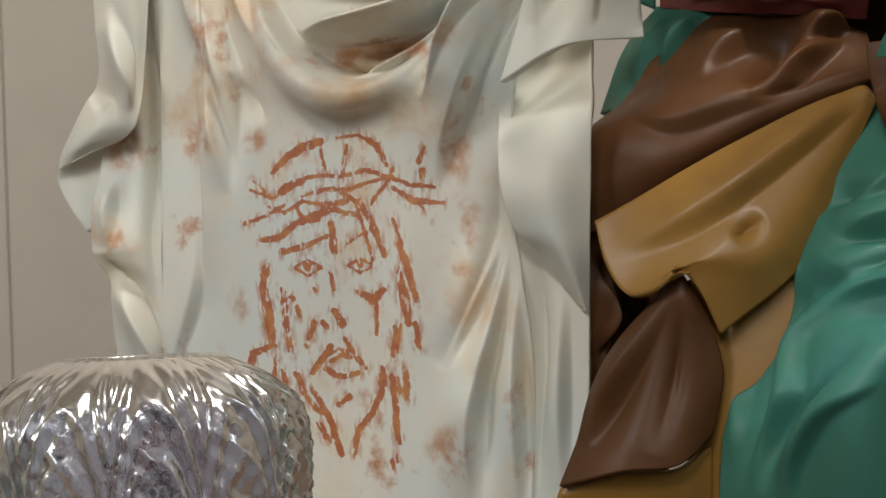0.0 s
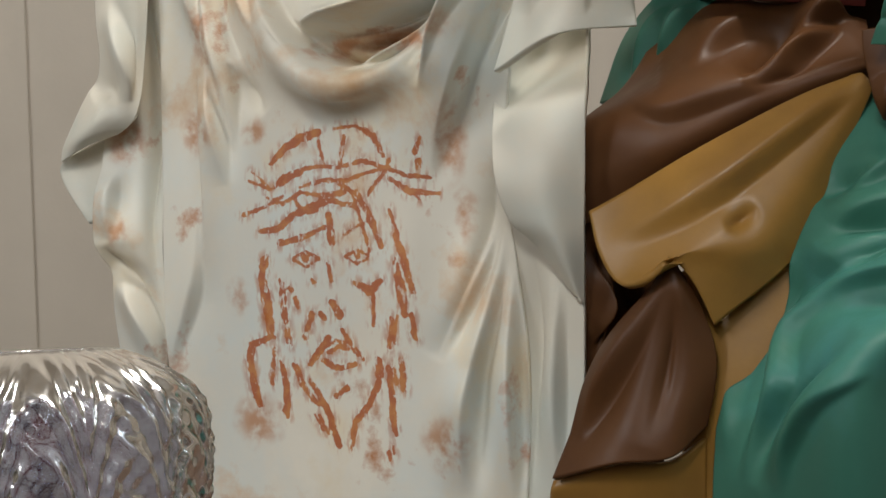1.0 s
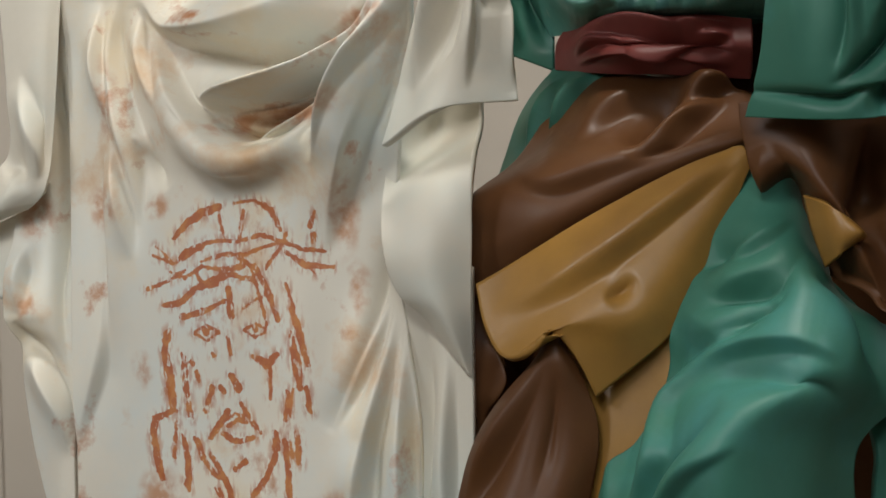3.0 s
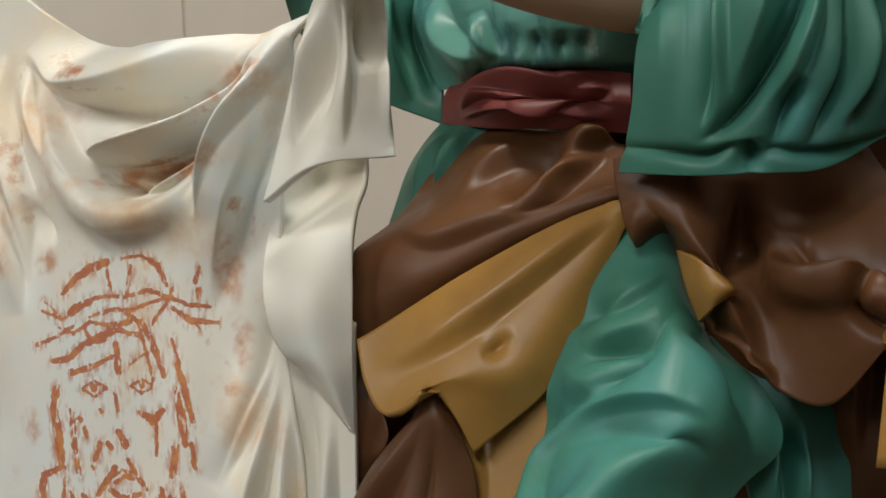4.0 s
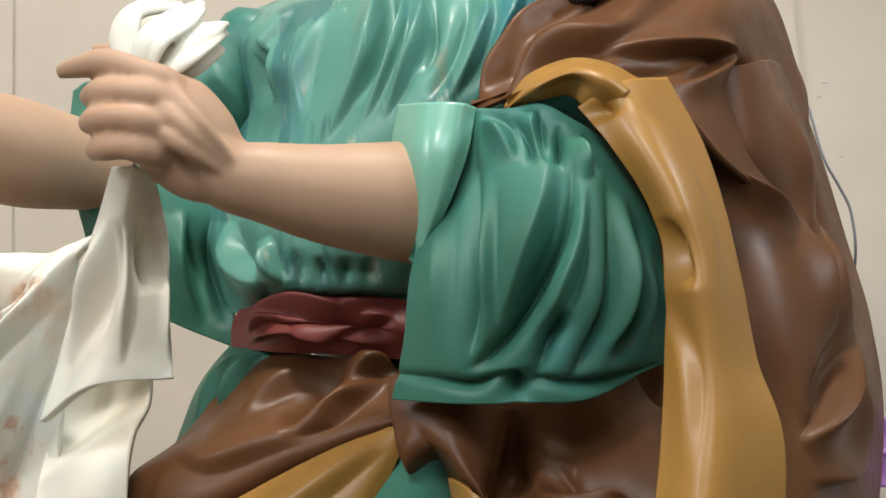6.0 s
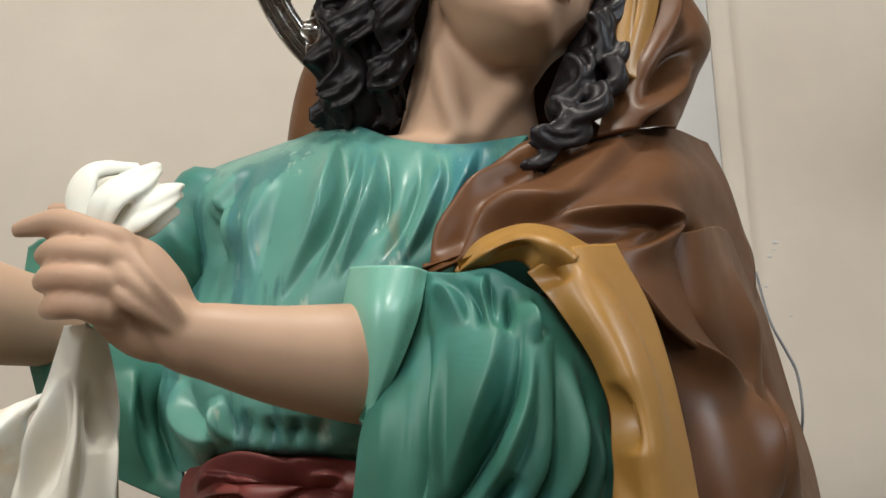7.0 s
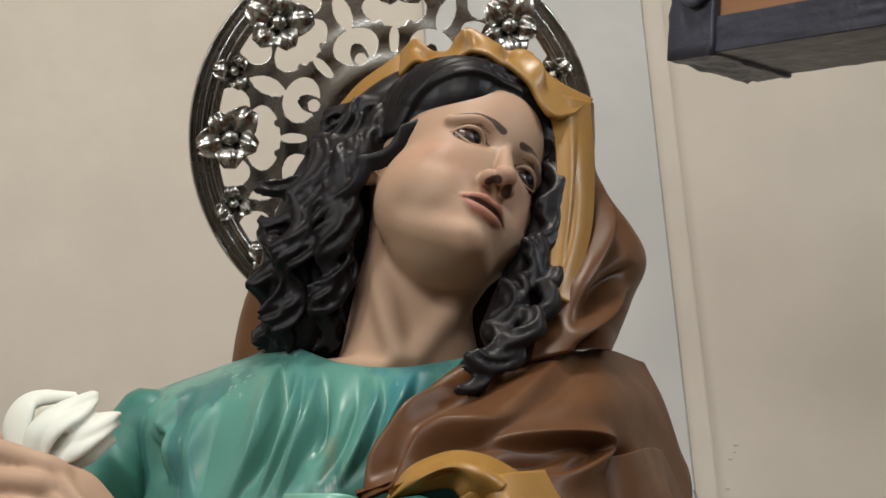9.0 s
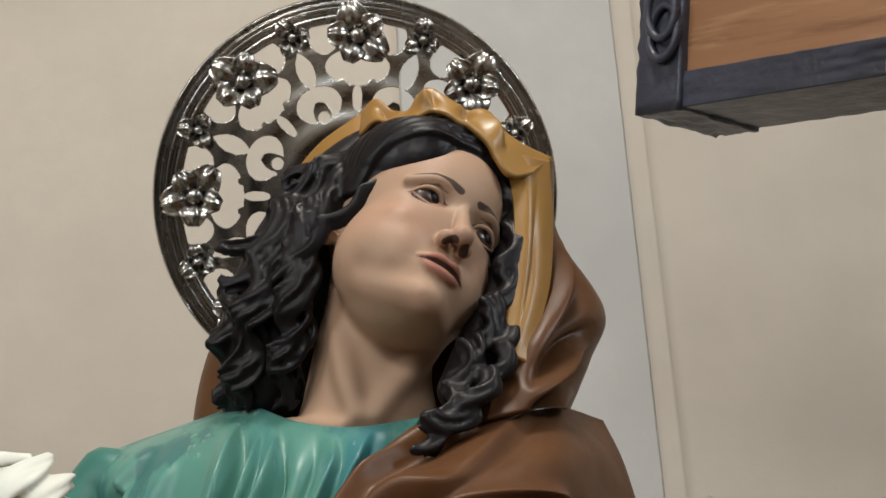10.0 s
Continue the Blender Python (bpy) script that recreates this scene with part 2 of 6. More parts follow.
def carve(g, nrm, folds, way):
    """Raises ridges (or cuts creases) along polylines; distance is taken across the carving direction."""
    way = np.array(way, float) / np.linalg.norm(way)
    p = g - (g @ way)[..., None] * way
    out = np.zeros(g.shape[:2])
    for line, amp, width, *flip in folds:
        q = catmull(line, 6 * len(line))
        q = q - (q @ way)[:, None] * way
        lean = np.cross(way, q[-1] - q[0])
        turn_ = -1.0 if lean @ np.array((1.0, 0.0, -0.6)) < 0 else 1.0
        turn_ *= flip[0] if flip else 1
        best = np.full(g.shape[:2], 9.0)
        at = np.zeros(g.shape[:2])
        steep = np.zeros(g.shape[:2])
        for k in range(len(q) - 1):
            a, d = q[k], q[k + 1] - q[k]
            s = np.clip(((p - a) @ d) / max(d @ d, 1e-12), 0, 1)
            off = p - a - s[..., None] * d
            r = np.linalg.norm(off, axis=2)
            hit = r < best
            best = np.where(hit, r, best)
            at = np.where(hit, (k + s) / (len(q) - 1), at)
            across = np.cross(way, d / max(np.linalg.norm(d), 1e-9))
            steep = np.where(hit, off @ across * turn_, steep)
        taper = np.sin(np.pi * np.clip(at, 0, 1)) ** 1.4
        d = best / width
        if amp > 0:
            # an overlapping fold: rounded on its high side, a narrow hollow on the other
            edge = np.clip(0.5 + steep / (0.36 * width + 0.003), 0, 1)
            edge = edge * edge * (3 - 2 * edge)
            shape = (1 - edge) * np.exp(-d * d / 1.6) - edge * 0.6 * np.exp(-1.0 * d - 0.3 * d * d)
        else:
            shape = np.exp(-1.3 * (np.sqrt(d * d + 0.03) - 0.17) - 0.2 * d * d)
        out += 1.8 * amp * taper * shape
    return g + nrm * out[..., None]


LOW, MID, HIGH, TOP = (0.0, 1, 0.03), (0.05, 1, 0.12), (0.06, 1, 0.28), (0.1, 1, 0.42)


def sheet(b, mat, rows, folds=(), way=MID, n=(64, 64), thick=0.006, soft=0.0, paint=None):
    """A carved cloth with thickness, lofted through rows of points; its face turns to the viewer's side."""
    cols = np.array([catmull(r, n[1]) for r in rows])
    g = catmull(cols, n[0])
    nr = normals(g)
    if (nr.reshape(-1, 3).mean(0) @ np.array(way)) > 0:
        nr = -nr
    g = carve(g, nr, folds, way)
    if soft:
        for i in range(n[0]):
            for j in range(n[1]):
                g[i, j] += nr[i, j] * soft * noise.noise(Vector(g[i, j]) * 14)
    back = g - nr * thick
    nu, nv = n
    f = grid_faces(nu, nv)
    k = nu * nv
    rim = [i * nv for i in range(nu)] + [(nu - 1) * nv + j for j in range(1, nv)]
    rim += [i * nv + nv - 1 for i in range(nu - 2, -1, -1)] + list(range(nv - 2, 0, -1))
    e = [(a, c, c + k, a + k) for a, c in zip(rim, rim[1:] + rim[:1])]
    verts = np.vstack([g.reshape(-1, 3), back.reshape(-1, 3)])
    b.add(verts, np.vstack([f, f[:, ::-1] + k, np.array(e)]), mat, paint(verts) if paint else ())


def tube(b, mat, path, n=(40, 28), flat=1.0, flat_dir=(0, 1, 0), folds=(), way=MID):
    """A closed limb through (x, y, z, radius) points; flat squeezes it along flat_dir."""
    c = catmull(path, n[0])
    r = np.maximum(c[:, 3], 1e-4)
    c = c[:, :3]
    t = np.gradient(c, axis=0)
    t /= np.linalg.norm(t, axis=1, keepdims=True)
    fd = np.array(flat_dir, float)
    u = np.cross(t, fd)
    u /= np.maximum(np.linalg.norm(u, axis=1, keepdims=True), 1e-9)
    w = np.cross(u, t)
    a = np.linspace(0, 2 * np.pi, n[1], endpoint=False)
    cap = [0.0, 0.5, 0.85]
    rings, rad = [c[0] - t[0] * r[0] * 0.5 * k for k in (1, 0.85, 0.5)], [r[0] * k for k in cap]
    g, rr, uu, ww = np.vstack([rings, c, [c[-1] + t[-1] * r[-1] * 0.5 * k for k in (0.5, 0.85, 1)]]), np.concatenate([rad, r, [r[-1] * k for k in cap[::-1]]]), np.vstack([[u[0]] * 3, u, [u[-1]] * 3]), np.vstack([[w[0]] * 3, w, [w[-1]] * 3])
    s = g[:, None] + rr[:, None, None] * (np.cos(a)[None, :, None] * uu[:, None] + np.sin(a)[None, :, None] * ww[:, None] * flat)
    nr = s - g[:, None]
    nr /= np.maximum(np.linalg.norm(nr, axis=2, keepdims=True), 1e-9)
    if folds:
        s = carve(s, nr, folds, way)
    b.add(s.reshape(-1, 3), grid_faces(len(s), n[1], True), mat)


def ball(b, mat, centre, radii, n=(24, 32), turn=None):
    th, ph = np.linspace(0, np.pi, n[0])[:, None], np.linspace(0, 2 * np.pi, n[1], endpoint=False)[None]
    p = np.stack([np.sin(th) * np.cos(ph) * radii[0], np.sin(th) * np.sin(ph) * radii[1], np.cos(th) * np.ones_like(ph) * radii[2]], -1)
    if turn is not None:
        p = p @ np.array(turn).T
    b.add((p + np.array(centre)).reshape(-1, 3), grid_faces(n[0], n[1], True), mat)


def box_bm(lo, hi, bevel=0.0):
    bm = bmesh.new()
    bmesh.ops.create_cube(bm, size=1)
    for v in bm.verts:
        v.co = Vector([l + (h - l) * (c + 0.5) for l, h, c in zip(lo, hi, v.co)])
    if bevel:
        bmesh.ops.bevel(bm, geom=bm.edges[:], offset=bevel, segments=2, affect="EDGES")
    return bm


def part(name, bm, material, parent=None, label=""):
    me = bm
    if not isinstance(bm, bpy.types.Mesh):
        me = bpy.data.meshes.new(name)
        bm.to_mesh(me)
        bm.free()
    if not me.materials:
        me.materials.append(material)
    ob = new(name, me)
    if parent is not None:
        ob.parent = parent
    if label:
        ob["label"] = label
    return ob


# ---- the room ----
wall_back = tagged(new("wall_back"), "cream plastered church wall with faint upright joints", "wall", kind="structure")
for x0, x1 in ((-3.6, -0.742), (-0.738, -0.262), (-0.258, 0.668)):
    part("panel", box_bm((x0, 1.50, 0), (x1, 1.75, 5), 0.0015), PLASTER, wall_back)
part("reveal", box_bm((1.120, 1.494, 0), (1.166, 1.75, 5), 0.003), PLASTER, wall_back)
part("panel", box_bm((1.166, 1.512, 0), (4.1, 1.75, 5), 0.0015), PLASTER, wall_back)
part("joint_backing", box_bm((-3.6, 1.505, 0), (0.668, 1.74, 4.99)), PLASTER, wall_back)
for k, (cx_, cz_) in enumerate(((1.213, 2.110), (1.200, 2.083), (1.188, 2.026), (1.230, 1.968), (1.210, 2.096))):
    chip = bmesh.new()
    bmesh.ops.create_icosphere(chip, subdivisions=2, radius=0.006 - 0.0007 * k)
    for v in chip.verts:
        v.co = Vector((cx_ + v.co.x * (1 + 0.5 * math.sin(9 * v.co.z / 0.006 + k)), 1.512 + v.co.y * 0.25, cz_ + v.co.z * 0.7))
    part("paint_chip", chip, GREY_PLASTER, wall_back)
pil = bmesh.new()
prof = [(0.668, 1.76), (0.668, 1.485), (0.671, 1.482), (1.117, 1.482), (1.120, 1.485), (1.120, 1.76)]
lo_ring = [pil.verts.new((x, y, 0)) for x, y in prof]
hi_ring = [pil.verts.new((x, y, 5)) for x, y in prof]
for i in range(len(prof)):
    j = (i + 1) % len(prof)
    pil.faces.new((lo_ring[i], lo_ring[j], hi_ring[j], hi_ring[i]))
pil.faces.new(lo_ring[::-1]), pil.faces.new(hi_ring)
bmesh.ops.recalc_face_normals(pil, faces=pil.faces)
pilaster = tagged(part("wall_pilaster", pil, GREY_PLASTER), "pale grey plastered wall pilaster with a chamfered edge", "pilaster", kind="structure")
tagged(part("floor", box_bm((-3.8, -5.3, -0.1), (4.3, 1.9, 0)), STONE), "plain stone church floor", "floor", kind="structure")
tagged(part("ceiling", box_bm((-3.8, -5.3, 5), (4.3, 1.9, 5.2)), PLASTER), "plain plastered ceiling", "ceiling", kind="structure")
tagged(part("wall_left", box_bm((-3.85, -5.3, 0), (-3.6, 1.9, 5)), PLASTER), "plain plastered side wall", "wall", kind="structure")
tagged(part("wall_right", box_bm((4.1, -5.3, 0), (4.35, 1.9, 5)), PLASTER), "plain plastered side wall", "wall", kind="structure")
tagged(part("wall_front", box_bm((-3.8, -5.4, 0), (4.3, -5.15, 5)), PLASTER), "plain plastered wall behind the viewer", "wall", kind="structure")

# supports below the view
tagged(part("plinth", box_bm((0.05, -0.42, 0), (0.95, 0.5, 0.42), 0.01), STONE), "stone plinth under the painted statue", "plinth", kind="structure")
tagged(part("altar_table", box_bm((-0.55, -1.2, 0), (0.35, -0.55, 0.99), 0.006), TABLE_WOOD), "dark wooden altar table before the statue", "table", kind="structure")

def skin(b, into, mat, size=0.0024, passes=5, finish=None):
    """Fuses overlapping solids into one smooth skin and adds it to another build."""
    tmp = bpy.data.objects.new("skin", b.mesh("skin", [FLESH]))
    scene.collection.objects.link(tmp)
    fuse = tmp.modifiers.new("fuse", "REMESH")
    fuse.mode, fuse.voxel_size = "VOXEL", size
    ease = tmp.modifiers.new("ease", "SMOOTH")
    ease.factor, ease.iterations = 0.5, passes
    dg = bpy.context.evaluated_depsgraph_get()
    me = bpy.data.meshes.new_from_object(tmp.evaluated_get(dg))
    verts = np.array([tuple(v.co) for v in me.vertices])
    verts, paint = finish(verts) if finish else (verts, {})
    into.add(verts, np.array([tuple(p.vertices) for p in me.polygons if len(p.vertices) == 4]), mat, paint)
    bpy.data.objects.remove(tmp)
    bpy.data.meshes.remove(me)


# ---- the statue ----
G, C, B, O, S, F, E, H, T = range(9)
st = Build()
# body under the cloth
tube(st, B, [(0.45, 0.06, 0.42, 0.24), (0.45, 0.05, 0.9, 0.20), (0.43, 0.04, 1.2, 0.15), (0.42, 0.06, 1.42, 0.12)], flat=0.7, n=(40, 40))
tube(st, G, [(0.42, 0.07, 1.40, 0.13), (0.44, 0.07, 1.55, 0.15), (0.46, 0.06, 1.68, 0.14), (0.47, 0.05, 1.74, 0.07)], flat=0.62, n=(40, 40))
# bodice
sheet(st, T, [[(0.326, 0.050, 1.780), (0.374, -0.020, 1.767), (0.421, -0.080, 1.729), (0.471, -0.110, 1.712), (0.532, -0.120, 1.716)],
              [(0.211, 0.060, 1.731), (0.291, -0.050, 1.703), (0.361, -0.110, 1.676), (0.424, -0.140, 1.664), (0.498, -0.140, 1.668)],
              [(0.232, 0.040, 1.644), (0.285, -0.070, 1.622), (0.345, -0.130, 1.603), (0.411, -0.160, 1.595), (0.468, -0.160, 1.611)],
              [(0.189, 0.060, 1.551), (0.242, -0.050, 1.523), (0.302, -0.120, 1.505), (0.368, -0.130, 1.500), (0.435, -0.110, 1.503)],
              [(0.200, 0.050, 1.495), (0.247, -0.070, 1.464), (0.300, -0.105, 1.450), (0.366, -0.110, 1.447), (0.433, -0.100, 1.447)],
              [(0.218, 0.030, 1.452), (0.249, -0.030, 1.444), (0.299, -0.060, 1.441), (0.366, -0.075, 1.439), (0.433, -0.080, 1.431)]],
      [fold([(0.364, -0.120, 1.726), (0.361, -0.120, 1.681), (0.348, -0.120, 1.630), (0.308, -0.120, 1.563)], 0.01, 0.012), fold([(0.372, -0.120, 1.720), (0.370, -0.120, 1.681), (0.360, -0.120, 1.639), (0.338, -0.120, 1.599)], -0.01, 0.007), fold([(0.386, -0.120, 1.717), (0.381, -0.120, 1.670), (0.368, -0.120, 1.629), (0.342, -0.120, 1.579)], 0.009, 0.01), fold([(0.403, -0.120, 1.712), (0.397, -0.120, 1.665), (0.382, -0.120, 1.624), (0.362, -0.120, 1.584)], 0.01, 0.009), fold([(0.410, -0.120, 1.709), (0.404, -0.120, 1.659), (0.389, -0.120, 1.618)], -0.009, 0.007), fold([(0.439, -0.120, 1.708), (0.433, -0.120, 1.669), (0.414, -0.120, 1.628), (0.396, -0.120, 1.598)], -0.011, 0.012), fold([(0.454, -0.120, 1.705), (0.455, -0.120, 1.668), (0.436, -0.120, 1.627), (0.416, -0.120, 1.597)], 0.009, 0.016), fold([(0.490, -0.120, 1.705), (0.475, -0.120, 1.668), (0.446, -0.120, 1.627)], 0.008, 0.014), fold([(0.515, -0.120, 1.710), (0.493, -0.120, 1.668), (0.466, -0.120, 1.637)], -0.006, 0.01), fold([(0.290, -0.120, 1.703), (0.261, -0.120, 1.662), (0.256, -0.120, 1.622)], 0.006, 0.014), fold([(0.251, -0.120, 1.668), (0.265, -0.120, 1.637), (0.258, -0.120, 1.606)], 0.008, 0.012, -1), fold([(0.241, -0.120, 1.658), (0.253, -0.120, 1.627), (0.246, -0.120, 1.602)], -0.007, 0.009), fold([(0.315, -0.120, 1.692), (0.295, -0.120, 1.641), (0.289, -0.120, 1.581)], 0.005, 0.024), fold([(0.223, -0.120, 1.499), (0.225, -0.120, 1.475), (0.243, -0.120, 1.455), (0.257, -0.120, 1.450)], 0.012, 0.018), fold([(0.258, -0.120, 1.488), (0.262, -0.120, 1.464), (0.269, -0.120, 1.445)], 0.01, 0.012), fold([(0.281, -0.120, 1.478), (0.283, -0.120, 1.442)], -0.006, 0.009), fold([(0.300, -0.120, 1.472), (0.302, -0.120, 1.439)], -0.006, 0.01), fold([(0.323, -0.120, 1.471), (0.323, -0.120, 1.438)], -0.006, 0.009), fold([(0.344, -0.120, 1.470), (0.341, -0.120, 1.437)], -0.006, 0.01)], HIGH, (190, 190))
# far sleeve
tube(st, G, [(0.255, 0.060, 1.724, 0.0450), (0.222, 0.070, 1.676, 0.0550), (0.139, 0.080, 1.618, 0.0550), (0.105, 0.060, 1.608, 0.0500)], n=(40, 36),
     folds=[fold([(0.200, 0.000, 1.691), (0.231, 0.000, 1.647), (0.240, 0.000, 1.609)], .008, .010), fold([(0.195, 0.000, 1.664), (0.215, 0.000, 1.636), (0.225, 0.000, 1.604)], -.008, .010), fold([(0.216, 0.000, 1.712), (0.246, 0.000, 1.662), (0.251, 0.000, 1.625)], -.007, .009)], way=HIGH)
sheet(st, G, [[(0.072, 0.060, 1.678), (0.098, 0.030, 1.676), (0.155, 0.040, 1.656), (0.211, 0.060, 1.649)], [(0.070, 0.050, 1.628), (0.116, 0.020, 1.607), (0.161, 0.030, 1.603), (0.216, 0.050, 1.591)],
              [(0.076, 0.050, 1.573), (0.121, 0.020, 1.549), (0.172, 0.020, 1.537), (0.219, 0.040, 1.529)], [(0.083, 0.060, 1.535), (0.125, 0.030, 1.498), (0.170, 0.030, 1.481), (0.221, 0.030, 1.474)], [(0.088, 0.070, 1.524), (0.127, 0.050, 1.471), (0.169, 0.040, 1.445), (0.219, 0.030, 1.421)]],
      [fold([(0.179, 0.000, 1.542), (0.178, 0.000, 1.495), (0.193, 0.000, 1.434)], .012, .012), fold([(0.204, 0.000, 1.536), (0.201, 0.000, 1.484), (0.213, 0.000, 1.428)], -.012, .012), fold([(0.093, 0.000, 1.650), (0.086, 0.000, 1.597), (0.093, 0.000, 1.529)], .006, .012)], HIGH, (72, 72))
# hip, sash
sheet(st, G, [[(0.218, 0.010, 1.420), (0.246, -0.040, 1.410), (0.289, -0.070, 1.400)], [(0.184, 0.020, 1.377), (0.215, -0.050, 1.369), (0.254, -0.085, 1.371)], [(0.164, 0.020, 1.328), (0.194, -0.050, 1.329), (0.234, -0.085, 1.344)]],
      [fold([(0.230, -0.030, 1.405), (0.204, -0.030, 1.367), (0.187, -0.030, 1.324)], .010, .012), fold([(0.218, -0.030, 1.401), (0.191, -0.030, 1.358), (0.178, -0.030, 1.325)], -.008, .010), fold([(0.255, -0.030, 1.406), (0.229, -0.030, 1.381), (0.203, -0.030, 1.348)], .008, .010)], MID)
sheet(st, S, [[(0.237, 0.010, 1.463), (0.268, -0.060, 1.453), (0.320, -0.085, 1.444), (0.380, -0.100, 1.433)], [(0.222, 0.000, 1.441), (0.262, -0.090, 1.423), (0.318, -0.110, 1.416), (0.377, -0.115, 1.407)], [(0.219, 0.000, 1.417), (0.260, -0.070, 1.399), (0.317, -0.090, 1.391), (0.376, -0.100, 1.383)]],
      [fold([(0.229, -0.100, 1.425), (0.267, -0.100, 1.433), (0.313, -0.100, 1.425), (0.370, -0.100, 1.428)], 0.008, 0.008), fold([(0.233, -0.100, 1.405), (0.266, -0.100, 1.410), (0.307, -0.100, 1.403), (0.363, -0.100, 1.393)], 0.008, 0.009), fold([(0.238, -0.100, 1.417), (0.285, -0.100, 1.417), (0.332, -0.100, 1.418), (0.364, -0.100, 1.412)], -0.009, 0.006), fold([(0.293, -0.100, 1.397), (0.331, -0.100, 1.407), (0.366, -0.100, 1.405)], -0.007, 0.006), fold([(0.248, -0.100, 1.430), (0.266, -0.100, 1.421), (0.284, -0.100, 1.405)], -0.006, 0.006), fold([(0.314, -0.100, 1.431), (0.341, -0.100, 1.418), (0.364, -0.100, 1.419)], 0.006, 0.007), fold([(0.233, -0.100, 1.412), (0.252, -0.100, 1.423), (0.271, -0.100, 1.423)], 0.006, 0.007)], MID, (100, 130), 0.02)
# brown wrap over the hip
sheet(st, B, [[(0.230, -0.010, 1.408), (0.270, -0.060, 1.398), (0.307, -0.080, 1.393), (0.344, -0.100, 1.383), (0.376, -0.100, 1.372)], [(0.184, -0.050, 1.337), (0.235, -0.090, 1.351), (0.282, -0.120, 1.349), (0.327, -0.130, 1.347), (0.372, -0.140, 1.341)],
              [(0.138, -0.080, 1.298), (0.197, -0.120, 1.310), (0.253, -0.145, 1.316), (0.307, -0.150, 1.328), (0.371, -0.145, 1.334)], [(0.135, -0.090, 1.260), (0.196, -0.135, 1.270), (0.252, -0.150, 1.288), (0.306, -0.150, 1.308), (0.370, -0.145, 1.327)], [(0.130, -0.090, 1.214), (0.193, -0.110, 1.233), (0.249, -0.120, 1.257), (0.305, -0.125, 1.285), (0.371, -0.120, 1.314)]],
      [fold([(0.266, -0.120, 1.324), (0.284, -0.120, 1.345), (0.305, -0.120, 1.365), (0.336, -0.120, 1.379)], -0.016, 0.013), fold([(0.264, -0.120, 1.322), (0.299, -0.120, 1.333), (0.327, -0.120, 1.349), (0.356, -0.120, 1.365)], 0.01, 0.018), fold([(0.230, -0.120, 1.331), (0.264, -0.120, 1.360), (0.302, -0.120, 1.380)], 0.006, 0.024), fold([(0.314, -0.120, 1.363), (0.343, -0.120, 1.374), (0.368, -0.120, 1.375)], 0.008, 0.014), fold([(0.170, -0.120, 1.316), (0.206, -0.120, 1.300), (0.261, -0.120, 1.315), (0.317, -0.120, 1.331)], 0.004, 0.03)], MID, (87, 101))
# ochre lining that falls below it
sheet(st, O, [[(0.352, -0.155, 1.322), (0.358, -0.158, 1.322), (0.362, -0.160, 1.318), (0.364, -0.160, 1.315), (0.367, -0.160, 1.312)], [(0.278, -0.155, 1.288), (0.291, -0.168, 1.279), (0.306, -0.175, 1.270), (0.321, -0.175, 1.258), (0.336, -0.165, 1.249)],
              [(0.205, -0.140, 1.254), (0.223, -0.170, 1.233), (0.242, -0.188, 1.210), (0.267, -0.190, 1.193), (0.299, -0.175, 1.183)], [(0.143, -0.122, 1.226), (0.148, -0.138, 1.193), (0.159, -0.155, 1.169), (0.172, -0.170, 1.166), (0.187, -0.180, 1.177), (0.198, -0.184, 1.184), (0.209, -0.182, 1.176), (0.221, -0.179, 1.158), (0.233, -0.172, 1.131)]],
      [fold([(0.155, -0.170, 1.192), (0.204, -0.170, 1.212), (0.259, -0.170, 1.244), (0.323, -0.170, 1.289), (0.355, -0.170, 1.314)], 0.006, 0.034), fold([(0.243, -0.170, 1.208), (0.270, -0.170, 1.222)], -0.005, 0.009)], MID, (87, 87))
sheet(st, O, [[(0.205, -0.130, 1.170), (0.250, -0.148, 1.190), (0.310, -0.168, 1.195)], [(0.212, -0.135, 1.140), (0.245, -0.155, 1.146), (0.300, -0.172, 1.144)], [(0.214, -0.145, 1.092), (0.242, -0.165, 1.092), (0.275, -0.172, 1.087)], [(0.207, -0.145, 1.039), (0.233, -0.165, 1.040), (0.248, -0.165, 1.039)], [(0.196, -0.140, 0.986), (0.229, -0.160, 0.987), (0.247, -0.160, 0.986)]], (), LOW)
# brown tail and its dark hollow
sheet(st, B, [[(0.195, -0.150, 1.174), (0.198, -0.165, 1.183), (0.201, -0.170, 1.186), (0.205, -0.165, 1.183)], [(0.151, -0.140, 1.113), (0.177, -0.170, 1.130), (0.205, -0.180, 1.147), (0.226, -0.170, 1.141)], [(0.126, -0.140, 1.065), (0.161, -0.175, 1.070), (0.195, -0.185, 1.078), (0.234, -0.170, 1.101)], [(0.103, -0.150, 1.017), (0.150, -0.180, 1.029), (0.193, -0.185, 1.032), (0.224, -0.170, 1.054)]],
      [fold([(0.195, -0.150, 1.165), (0.156, -0.150, 1.095), (0.126, -0.150, 1.043)], .008, .014), fold([(0.203, -0.150, 1.164), (0.196, -0.150, 1.107), (0.175, -0.150, 1.041)], -.008, .02)], LOW, (72, 72))
sheet(st, O, [[(0.104, -0.140, 1.014), (0.151, -0.165, 1.025), (0.194, -0.170, 1.027), (0.224, -0.160, 1.044)], [(0.101, -0.140, 1.003), (0.151, -0.160, 1.008), (0.194, -0.165, 1.006), (0.222, -0.160, 1.013)], [(0.100, -0.120, 0.969), (0.150, -0.150, 0.971), (0.194, -0.150, 0.969), (0.222, -0.150, 0.968)]], (), LOW, (20, 40))
